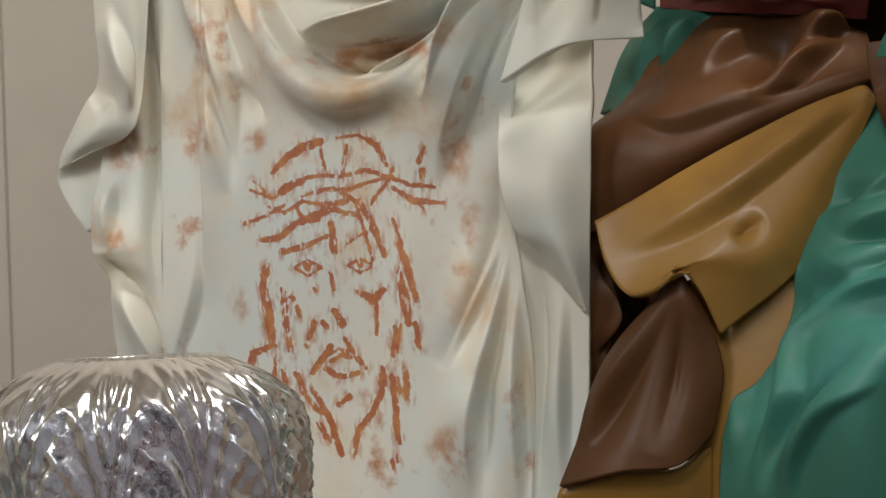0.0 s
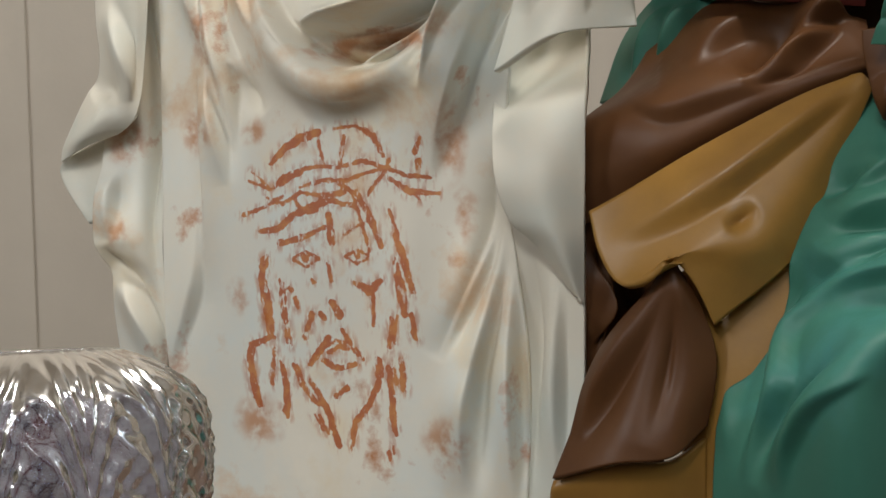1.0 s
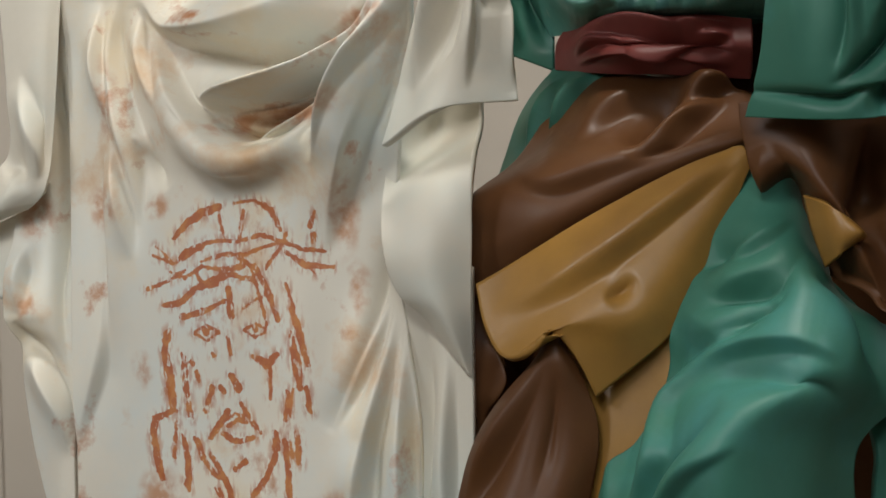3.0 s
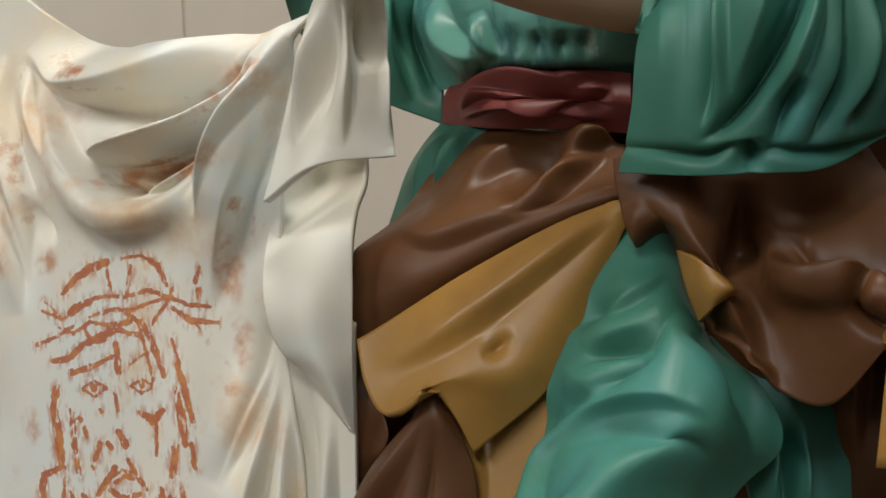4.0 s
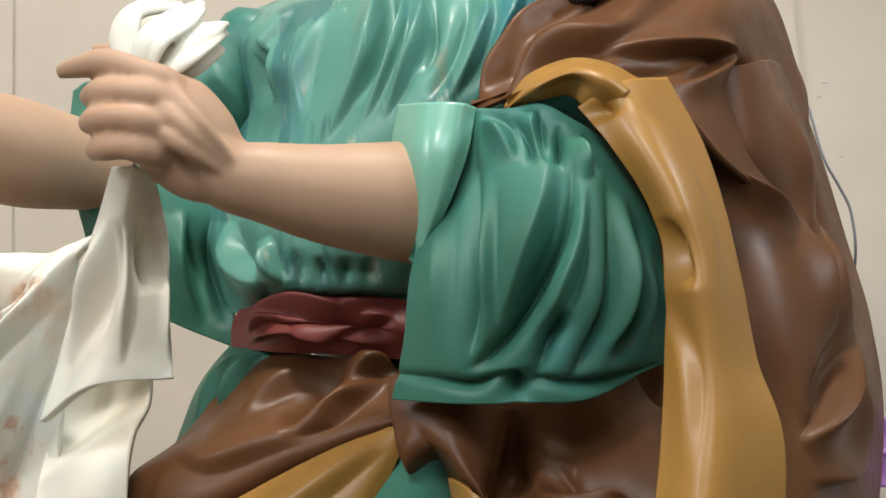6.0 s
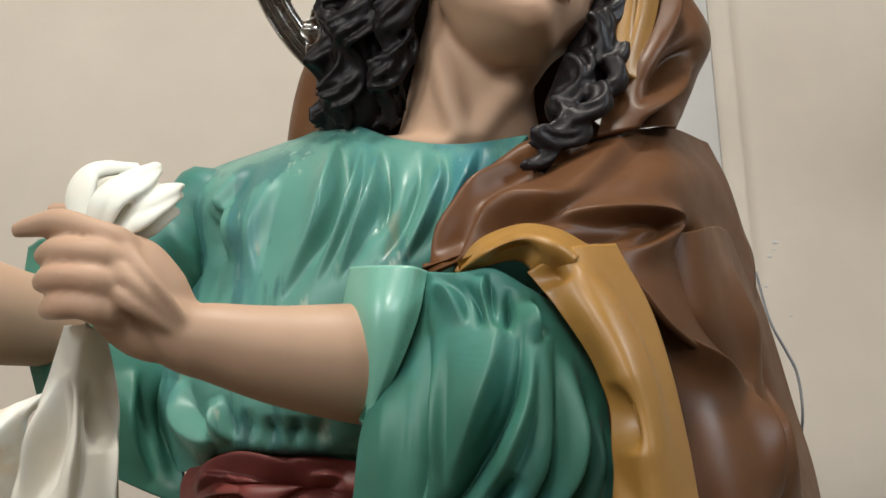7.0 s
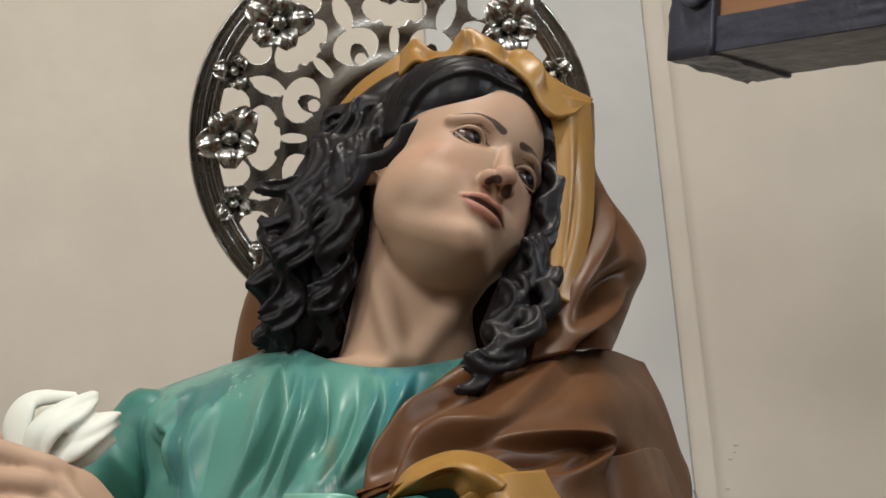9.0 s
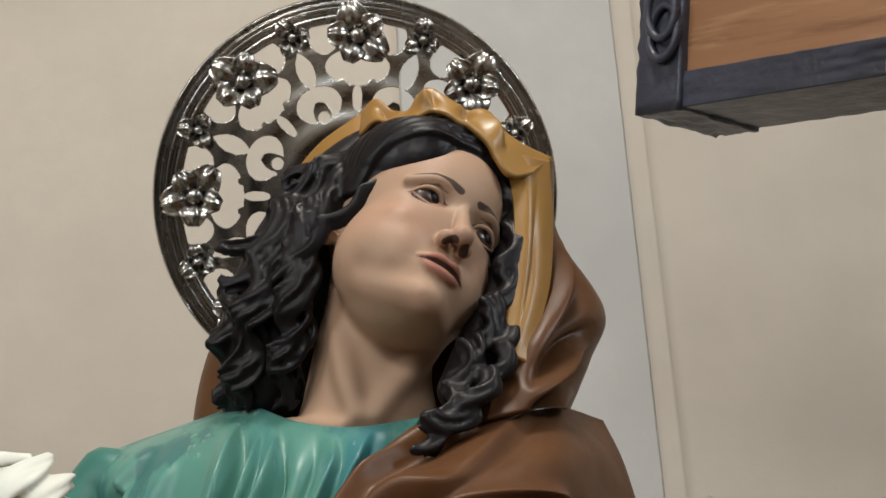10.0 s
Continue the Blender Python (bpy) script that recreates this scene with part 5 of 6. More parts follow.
PRINT["middle"] = [
    dab([(-0.078, 1.239), (-0.076, 1.216)], (0.0022, 0.0032)),
    dab([(-0.125, 1.217), (-0.103, 1.221), (-0.079, 1.230)], (0.0022, 0.0022, 0.0010)),
    dab([(-0.064, 1.221), (-0.048, 1.230)], (0.0007, 0.0007)),
    dab([(-0.113, 1.203), (-0.101, 1.209), (-0.089, 1.202)], (0.0007, 0.0007, 0.0007)),
    dab([(-0.113, 1.202), (-0.101, 1.195), (-0.089, 1.201)], (0.0007, 0.0007, 0.0007)),
    dab([(-0.102, 1.203), (-0.101, 1.202)], (0.0027, 0.0027)),
    dab([(-0.064, 1.202), (-0.052, 1.207), (-0.043, 1.201)], (0.0007, 0.0007, 0.0007)),
    dab([(-0.064, 1.201), (-0.053, 1.195), (-0.044, 1.199)], (0.0005, 0.0007, 0.0007)),
    dab([(-0.053, 1.202), (-0.053, 1.201)], (0.0022, 0.0022)),
    dab([(-0.080, 1.197), (-0.078, 1.181)], (0.0012, 0.0012)),
    dab([(-0.078, 1.163), (-0.071, 1.151)], (0.0022, 0.0034)),
    dab([(-0.089, 1.153), (-0.085, 1.149)], (0.0020, 0.0020)),
    dab([(-0.118, 1.177), (-0.116, 1.175)], (0.0015, 0.0015)),
    dab([(-0.112, 1.167), (-0.110, 1.160)], (0.0020, 0.0017)),
    dab([(-0.096, 1.183), (-0.094, 1.181)], (0.0007, 0.0010)),
    dab([(-0.097, 1.153), (-0.104, 1.133)], (0.0020, 0.0022)),
    dab([(-0.056, 1.179), (-0.043, 1.171), (-0.033, 1.179)], (0.0012, 0.0042, 0.0022)),
    dab([(-0.040, 1.171), (-0.041, 1.141)], (0.0010, 0.0007)),
]
PRINT["lower"] = [
    dab([(-0.082, 1.133), (-0.090, 1.121), (-0.100, 1.109)], (0.0017, 0.0022, 0.0012)),
    dab([(-0.070, 1.138), (-0.062, 1.126)], (0.0015, 0.0017)),
    dab([(-0.058, 1.122), (-0.051, 1.112)], (0.0007, 0.0007)),
    dab([(-0.083, 1.119), (-0.072, 1.125), (-0.065, 1.122)], (0.0015, 0.0020, 0.0015)),
    dab([(-0.088, 1.113), (-0.077, 1.105), (-0.059, 1.108)], (0.0015, 0.0020, 0.0015)),
    dab([(-0.113, 1.109), (-0.106, 1.089), (-0.094, 1.074)], (0.0010, 0.0015, 0.0012)),
    dab([(-0.101, 1.094), (-0.086, 1.069), (-0.077, 1.039)], (0.0012, 0.0022, 0.0027)),
    dab([(-0.094, 1.064), (-0.086, 1.049)], (0.0007, 0.0012)),
    dab([(-0.038, 1.093), (-0.048, 1.073), (-0.061, 1.059), (-0.064, 1.039)], (0.0022, 0.0024, 0.0020, 0.0007)),
    dab([(-0.078, 1.081), (-0.067, 1.088)], (0.0012, 0.0012)),
]
PRINT["sides"] = [
    dab([(-0.140, 1.203), (-0.144, 1.186), (-0.139, 1.165), (-0.137, 1.140)], (0.0034, 0.0022, 0.0044, 0.0034)),
    dab([(-0.136, 1.135), (-0.156, 1.128), (-0.159, 1.115), (-0.155, 1.090), (-0.151, 1.074)], (0.0020, 0.0022, 0.0022, 0.0024, 0.0015)),
    dab([(-0.126, 1.185), (-0.125, 1.155), (-0.121, 1.129)], (0.0005, 0.0007, 0.0005)),
    dab([(-0.126, 1.109), (-0.122, 1.084), (-0.124, 1.064)], (0.0012, 0.0020, 0.0017)),
    dab([(-0.134, 1.125), (-0.138, 1.094)], (0.0005, 0.0007)),
    dab([(-0.018, 1.218), (-0.012, 1.198), (-0.008, 1.179), (-0.004, 1.168)], (0.0015, 0.0029, 0.0024, 0.0010)),
    dab([(-0.020, 1.194), (-0.015, 1.170), (-0.013, 1.149)], (0.0017, 0.0042, 0.0022)),
    dab([(-0.024, 1.146), (-0.028, 1.122)], (0.0017, 0.0015)),
    dab([(-0.007, 1.150), (-0.005, 1.131)], (0.0015, 0.0017)),
    dab([(-0.029, 1.105), (-0.027, 1.083)], (0.0020, 0.0024)),
    dab([(-0.018, 1.112), (-0.017, 1.087)], (0.0012, 0.0017)),
    dab([(-0.027, 1.078), (-0.027, 1.061), (-0.025, 1.049)], (0.0020, 0.0022, 0.0017)),
    dab([(-0.032, 1.034), (-0.031, 1.027)], (0.0012, 0.0012)),
    dab([(-0.038, 1.112), (-0.038, 1.098)], (0.0020, 0.0022)),
]


def print_paint(v):
    """How far each point of the cloth lies from the printed strokes."""
    d, p, echo = np.full(len(v), 1.0), v[:, [0, 2]], random.Random(3)
    for key, strokes in PRINT.items():
        for line, widths in strokes:
            d = np.minimum(d, stroke(p, line, widths))
            for _ in range(1 if key in ("lower", "sides") else 0):
                shift = np.array((echo.uniform(-0.0052, 0.0052), echo.uniform(-0.0045, 0.0045)))
                d = np.minimum(d, stroke(p, np.array(line) + shift, np.array(widths) * echo.uniform(0.2, 0.5)))
    return {"print": d}




vl = Build()
sheet(vl, 0, [[(-0.230, 0.060, 1.637), (-0.135, 0.030, 1.544), (-0.052, 0.000, 1.498), (0.048, -0.060, 1.489), (0.122, -0.150, 1.489)], [(-0.239, 0.080, 1.512), (-0.173, 0.050, 1.502), (-0.068, -0.010, 1.463), (0.021, -0.070, 1.461), (0.099, -0.130, 1.467)], [(-0.237, 0.085, 1.470), (-0.176, 0.050, 1.428), (-0.070, -0.020, 1.368), (0.022, -0.075, 1.372), (0.090, -0.110, 1.406)], [(-0.238, 0.085, 1.338), (-0.174, 0.050, 1.321), (-0.073, 0.000, 1.329), (0.016, -0.050, 1.294), (0.077, -0.080, 1.279)],
              [(-0.241, 0.085, 1.207), (-0.179, 0.050, 1.203), (-0.078, -0.005, 1.198), (0.007, -0.055, 1.193), (0.082, -0.085, 1.189)], [(-0.240, 0.085, 1.092), (-0.183, 0.050, 1.091), (-0.082, -0.005, 1.089), (0.002, -0.055, 1.088), (0.087, -0.085, 1.086)], [(-0.246, 0.085, 0.859), (-0.192, 0.050, 0.863), (-0.091, -0.005, 0.870), (-0.007, -0.055, 0.876), (0.077, -0.085, 0.878)]],
      [fold([(-0.162, -0.040, 1.511), (-0.136, -0.040, 1.478), (-0.107, -0.040, 1.462), (-0.067, -0.040, 1.456), (-0.018, -0.040, 1.462), (0.032, -0.040, 1.476), (0.087, -0.040, 1.495)], 0.0221, 0.0260), fold([(-0.114, -0.040, 1.415), (-0.090, -0.040, 1.402), (-0.055, -0.040, 1.400), (-0.010, -0.040, 1.407), (0.027, -0.040, 1.424), (0.060, -0.040, 1.449), (0.087, -0.040, 1.482)], 0.0182, 0.0180), fold([(-0.099, -0.040, 1.419), (-0.054, -0.040, 1.435), (0.001, -0.040, 1.449), (0.061, -0.040, 1.466)], -0.0169, 0.0160), fold([(-0.155, -0.040, 1.493), (-0.132, -0.040, 1.446), (-0.107, -0.040, 1.400), (-0.083, -0.040, 1.376), (-0.059, -0.040, 1.367), (-0.022, -0.040, 1.377), (0.019, -0.040, 1.400), (0.068, -0.040, 1.444)], 0.0195, 0.0220, -1), fold([(-0.075, -0.040, 1.386), (-0.046, -0.040, 1.387), (-0.006, -0.040, 1.401), (0.040, -0.040, 1.426)], -0.0117, 0.0160), fold([(0.103, -0.040, 1.486), (0.082, -0.040, 1.433), (0.060, -0.040, 1.375), (0.037, -0.040, 1.317), (0.014, -0.040, 1.255)], 0.0156, 0.0260), fold([(0.084, -0.040, 1.468), (0.057, -0.040, 1.420), (0.027, -0.040, 1.372), (0.007, -0.040, 1.341)], 0.0117, 0.0160, -1), fold([(0.091, -0.040, 1.467), (0.068, -0.040, 1.409), (0.046, -0.040, 1.356)], -0.0091, 0.0100), fold([(-0.179, -0.040, 1.514), (-0.183, -0.040, 1.464), (-0.171, -0.040, 1.404), (-0.141, -0.040, 1.345)], 0.009, 0.018), fold([(-0.196, -0.040, 1.515), (-0.194, -0.040, 1.455), (-0.188, -0.040, 1.405)], 0.007, 0.013), fold([(-0.155, -0.040, 1.503), (-0.152, -0.040, 1.457), (-0.134, -0.040, 1.402)], 0.006, 0.012), fold([(-0.198, -0.040, 1.387), (-0.196, -0.040, 1.275), (-0.205, -0.040, 1.164)], 0.008, 0.018, -1), fold([(-0.186, -0.040, 1.391), (-0.176, -0.040, 1.327), (-0.169, -0.040, 1.269)], 0.007, 0.012), fold([(0.070, -0.040, 1.234), (0.050, -0.040, 1.172), (0.020, -0.040, 1.111)], 0.011, 0.02), fold([(0.081, -0.040, 1.190), (0.078, -0.040, 1.084), (0.076, -0.040, 0.988)], 0.01, 0.018), fold([(0.051, -0.040, 1.105), (0.044, -0.040, 1.057), (0.040, -0.040, 0.990)], 0.005, 0.02), fold([(0.071, -0.060, 1.290), (0.060, -0.060, 1.223), (0.043, -0.060, 1.167), (0.012, -0.060, 1.109)], -0.014, 0.011), fold([(0.075, -0.060, 1.223), (0.063, -0.060, 1.147), (0.043, -0.060, 1.072), (0.034, -0.060, 0.997)], 0.01, 0.02), fold([(-0.124, -0.060, 1.423), (-0.111, -0.060, 1.394), (-0.083, -0.060, 1.371), (-0.054, -0.060, 1.361), (-0.021, -0.060, 1.366), (0.014, -0.060, 1.388), (0.034, -0.060, 1.406)], -0.009, 0.007), fold([(-0.162, -0.060, 1.382), (-0.151, -0.060, 1.352), (-0.135, -0.060, 1.330)], -0.01, 0.009), fold([(-0.082, -0.060, 1.392), (-0.044, -0.060, 1.390), (-0.005, -0.060, 1.398), (0.024, -0.060, 1.414)], 0.01, 0.012), fold([(-0.177, -0.060, 1.426), (-0.167, -0.060, 1.368), (-0.162, -0.060, 1.300)], 0.007, 0.012), fold([(-0.242, -0.060, 1.094), (-0.205, -0.060, 1.187), (-0.195, -0.060, 1.330)], 0.005, 0.02), fold([(-0.113, -0.080, 1.458), (-0.065, -0.080, 1.444), (-0.008, -0.080, 1.449), (0.050, -0.080, 1.463), (0.093, -0.080, 1.490)], -0.014, 0.008), fold([(-0.085, -0.080, 1.411), (-0.052, -0.080, 1.421), (0.001, -0.080, 1.431), (0.049, -0.080, 1.449), (0.073, -0.080, 1.467)], -0.017, 0.01), fold([(-0.105, -0.080, 1.400), (-0.076, -0.080, 1.401), (-0.029, -0.080, 1.402), (0.019, -0.080, 1.415), (0.058, -0.080, 1.436)], 0.012, 0.01), fold([(-0.105, -0.080, 1.403), (-0.077, -0.080, 1.379), (-0.049, -0.080, 1.365), (-0.011, -0.080, 1.371), (0.033, -0.080, 1.395)], -0.012, 0.008), fold([(0.017, -0.080, 1.348), (0.047, -0.080, 1.394), (0.082, -0.080, 1.445), (0.108, -0.080, 1.487)], 0.012, 0.014), fold([(-0.002, -0.080, 1.354), (0.028, -0.080, 1.390), (0.063, -0.080, 1.431)], -0.01, 0.008), fold([(0.059, -0.080, 1.350), (0.090, -0.080, 1.415), (0.117, -0.080, 1.476)], -0.01, 0.008)],
      LOW, (460, 250), paint=print_paint)
cloth_part("main_panel", vl, [VEIL], "ivory panel with a rust-red stain print")
vl = Build()
sheet(vl, 0, [[(0.147, -0.230, 1.523), (0.167, -0.262, 1.514), (0.180, -0.235, 1.516)], [(0.117, -0.150, 1.475), (0.149, -0.200, 1.467), (0.185, -0.180, 1.470)], [(0.092, -0.125, 1.403), (0.139, -0.175, 1.406), (0.184, -0.165, 1.400)], [(0.072, -0.115, 1.343), (0.119, -0.170, 1.362), (0.185, -0.165, 1.367)]],
      [fold([(0.139, -0.200, 1.490), (0.128, -0.180, 1.441), (0.104, -0.150, 1.380)], .012, .010), fold([(0.150, -0.200, 1.490), (0.141, -0.180, 1.441), (0.122, -0.150, 1.393)], -.010, .009), fold([(0.167, -0.200, 1.488), (0.170, -0.180, 1.448), (0.174, -0.180, 1.434)], -.014, .008), fold([(0.158, -0.200, 1.480), (0.154, -0.180, 1.431), (0.146, -0.170, 1.375)], .008, .012), fold([(0.184, -0.200, 1.470), (0.181, -0.180, 1.420), (0.184, -0.170, 1.373)], .008, .008)], MID, (101, 72))
cloth_part("gathered_corner", vl, [VEIL_PLAIN])
vl = Build()
sheet(vl, 0, [[(0.083, -0.070, 1.393), (0.118, -0.035, 1.402), (0.153, -0.060, 1.405)], [(0.074, -0.070, 1.341), (0.111, -0.028, 1.359), (0.151, -0.055, 1.365)], [(0.068, -0.104, 1.290), (0.104, -0.100, 1.315), (0.145, -0.120, 1.327)], [(0.069, -0.112, 1.253), (0.103, -0.130, 1.264), (0.142, -0.122, 1.267)], [(0.079, -0.110, 1.222), (0.106, -0.132, 1.223), (0.139, -0.120, 1.217)], [(0.101, -0.107, 1.199), (0.118, -0.127, 1.195), (0.138, -0.116, 1.190)], [(0.129, -0.105, 1.158), (0.132, -0.111, 1.156), (0.136, -0.108, 1.151)]],
      (), LOW, (80, 64))
cloth_part("turned_flap", vl, [VEIL_PLAIN])
vl = Build()
sheet(vl, 0, [[(0.074, -0.080, 1.260), (0.113, -0.095, 1.257), (0.140, -0.105, 1.241)], [(0.085, -0.075, 1.133), (0.109, -0.095, 1.132), (0.135, -0.105, 1.131)], [(0.081, -0.075, 1.058), (0.106, -0.095, 1.058), (0.129, -0.105, 1.058)], [(0.070, -0.080, 0.877), (0.098, -0.090, 0.878), (0.104, -0.100, 0.880)]], [fold([(0.099, -0.080, 1.207), (0.093, -0.080, 1.109), (0.087, -0.080, 0.992)], -.010, .012), fold([(0.119, -0.090, 1.178), (0.114, -0.090, 1.085), (0.111, -0.090, 1.002)], .006, .02)], LOW, (72, 58))
cloth_part("hanging_edge", vl, [VEIL_PLAIN])
vl = Build()
sheet(vl, 0, [[(-0.298, 0.100, 1.540), (-0.262, 0.090, 1.536), (-0.231, 0.085, 1.533)], [(-0.298, 0.110, 1.429), (-0.266, 0.100, 1.426), (-0.237, 0.090, 1.423)], [(-0.299, 0.110, 1.391), (-0.265, 0.100, 1.388), (-0.239, 0.090, 1.386)], [(-0.298, 0.110, 1.327), (-0.270, 0.100, 1.325), (-0.240, 0.090, 1.322)], [(-0.309, 0.100, 1.241), (-0.272, 0.085, 1.244), (-0.242, 0.090, 1.238)], [(-0.306, 0.100, 1.220), (-0.271, 0.085, 1.218), (-0.243, 0.090, 1.217)], [(-0.293, 0.105, 1.193), (-0.262, 0.090, 1.192), (-0.243, 0.090, 1.191)], [(-0.293, 0.110, 1.151), (-0.262, 0.095, 1.149), (-0.244, 0.090, 1.149)], [(-0.285, 0.110, 1.092), (-0.262, 0.095, 1.092), (-0.245, 0.090, 1.091)], [(-0.263, 0.100, 1.007), (-0.256, 0.095, 1.007), (-0.247, 0.090, 1.007)]],
      [fold([(-0.246, 0.090, 1.482), (-0.249, 0.090, 1.376), (-0.249, 0.090, 1.270), (-0.247, 0.090, 1.159)], -0.012, 0.01), fold([(-0.291, 0.090, 1.209), (-0.268, 0.090, 1.181), (-0.251, 0.090, 1.139), (-0.246, 0.090, 1.096)], 0.012, 0.016), fold([(-0.301, 0.090, 1.225), (-0.286, 0.090, 1.203), (-0.265, 0.090, 1.181)], -0.006, 0.008), fold([(-0.256, 0.090, 1.424), (-0.255, 0.090, 1.360), (-0.253, 0.090, 1.286)], 0.007, 0.01), fold([(-0.282, 0.090, 1.298), (-0.288, 0.090, 1.266), (-0.292, 0.090, 1.230)], 0.006, 0.018)], LOW, (150, 72), paint=print_paint)
cloth_part("side_fold", vl, [VEIL])
vl = Build()
sheet(vl, 0, [[(-0.341, 0.125, 1.311), (-0.314, 0.120, 1.322), (-0.284, 0.105, 1.331)], [(-0.346, 0.130, 1.298), (-0.319, 0.125, 1.302), (-0.291, 0.110, 1.305)], [(-0.336, 0.125, 1.276), (-0.319, 0.120, 1.278), (-0.299, 0.105, 1.281)], [(-0.315, 0.110, 1.247), (-0.310, 0.105, 1.250), (-0.304, 0.100, 1.254)]], (), LOW, (30, 30))
cloth_part("curled_edge", vl, [VEIL_PLAIN])
vl = Build()
sheet(vl, 0, [[(-0.302, 0.090, 1.538), (-0.259, 0.070, 1.531), (-0.238, 0.075, 1.531)], [(-0.297, 0.090, 1.442), (-0.262, 0.068, 1.436), (-0.245, 0.072, 1.436)], [(-0.296, 0.090, 1.394), (-0.263, 0.066, 1.384), (-0.250, 0.070, 1.378)], [(-0.319, 0.100, 1.353), (-0.284, 0.070, 1.351), (-0.258, 0.070, 1.345)], [(-0.338, 0.115, 1.323), (-0.306, 0.085, 1.330), (-0.267, 0.075, 1.334)], [(-0.342, 0.118, 1.308), (-0.312, 0.100, 1.320), (-0.279, 0.085, 1.328)]],
      [fold([(-0.282, 0.080, 1.455), (-0.260, 0.080, 1.401), (-0.260, 0.080, 1.354)], 0.01, 0.014), fold([(-0.304, 0.080, 1.366), (-0.288, 0.080, 1.371), (-0.273, 0.080, 1.341)], -0.007, 0.014)], LOW, (70, 60))
cloth_part("outer_fold", vl, [VEIL_PLAIN])
vl = Build()
# gathered knot above the fist
for path in fold([(0.163, -0.250, 1.594, 0.0120), (0.160, -0.245, 1.627, 0.0140), (0.170, -0.240, 1.646, 0.0100), (0.203, -0.235, 1.650, 0.0050)], [(0.171, -0.262, 1.588, 0.0080), (0.178, -0.266, 1.613, 0.0100), (0.196, -0.255, 1.634, 0.0090), (0.218, -0.235, 1.652, 0.0060)],
             [(0.177, -0.262, 1.587, 0.0080), (0.190, -0.270, 1.609, 0.0090), (0.209, -0.258, 1.628, 0.0100), (0.219, -0.235, 1.646, 0.0050)], [(0.182, -0.250, 1.591, 0.0100), (0.205, -0.262, 1.607, 0.0130), (0.226, -0.250, 1.625, 0.0120), (0.236, -0.235, 1.634, 0.0060)],
             [(0.185, -0.258, 1.586, 0.0080), (0.208, -0.268, 1.595, 0.0100), (0.226, -0.255, 1.613, 0.0100), (0.235, -0.235, 1.625, 0.0060)], [(0.185, -0.240, 1.589, 0.0100), (0.212, -0.245, 1.598, 0.0120), (0.231, -0.235, 1.614, 0.0080)], [(0.170, -0.235, 1.598, 0.0160), (0.175, -0.225, 1.629, 0.0180), (0.197, -0.220, 1.638, 0.0160)]):
    tube(vl, 0, path, n=(30, 20), flat=0.42, flat_dir=(0.5, 1, -0.3))
knot = Build()
skin(vl, knot, 0, 0.0018, 2)
cloth_part("knot", knot, [VEIL_PLAIN])

# ---- halo ----
HALO = Vector((0.495, 0.12, 2.057))
face = Vector((-0.036, -0.885, -0.464)).normalized()
side = Vector((1, 0, 0)).cross(face).normalized()
hm = Matrix((side.cross(face).normalized() * -1, side * -1, face)).transposed()
if (hm @ Vector((1, 0, 0))).x < 0:
    hm = hm @ Matrix.Rotation(math.pi, 3, "Z")
halo = tagged(new("halo"), "round pierced silver halo with floral relief behind the statue's head", "halo")
halo.matrix_world = Matrix.Translation(HALO) @ hm.to_4x4() @ Matrix.Scale(1.03, 4)


def lathe(profile, n, close=True):
    """A turned ring or vessel from (radius, height) points round the z axis."""
    a = np.linspace(0, 2 * np.pi, n, endpoint=False)
    p = np.array(profile)
    g = np.stack([p[:, 0, None] * np.cos(a), p[:, 0, None] * np.sin(a), p[:, 1, None] * np.ones_like(a)], -1)
    k = len(p)
    f = grid_faces(k, n, True)
    if close:
        j = np.arange(n)
        f = np.vstack([f, np.stack([(k - 1) * n + j, (k - 1) * n + (j + 1) % n, (j + 1) % n, j], -1)])
    b = Build()
    b.add(g, f[:, ::-1], 0)
    return b


ring = [(0.186, 0.0), (0.187, 0.004)]
for r0, w, h in ((0.188, 0.010, 0.005), (0.199, 0.006, 0.008), (0.206, 0.005, 0.006), (0.2115, 0.005, 0.009)):
    ring += [(r0 + w * t, 0.002 + h * math.sin(math.pi * t)) for t in (0.05, 0.2, 0.4, 0.6, 0.8, 0.95)]
ring += [(0.217, 0.0), (0.215, -0.003), (0.187, -0.003)]
part("outer_ring", lathe(ring, 160).mesh("outer_ring", [SILVER]), SILVER, halo, "ribbed polished silver rim")

nr_, na_ = 120, 8 * 96
rr, aa = np.meshgrid(np.linspace(0.055, 0.190, nr_), np.linspace(0, 2 * np.pi, na_, endpoint=False), indexing="ij")
mid_r = 0.5 * (rr[:-1] + rr[1:])
mid_a = aa[:-1] + np.pi / na_
sec = (mid_a + math.radians(22.5) + 0.02) % (math.pi / 4) - math.pi / 8
du, dr = mid_r * np.sin(sec), mid_r * np.cos(sec)
su = np.abs(du)
fl = math.pi / 8 - np.abs(sec)
fu, fr = mid_r * np.sin(fl), mid_r * np.cos(fl)


def oval(u, r, u0, r0, wu, wr, tilt=0.0):
    c, s = math.cos(tilt), math.sin(tilt)
    x, y = (u - u0) * c + (r - r0) * s, -(u - u0) * s + (r - r0) * c
    return (x / wu) ** 2 + (y / wr) ** 2 < 1


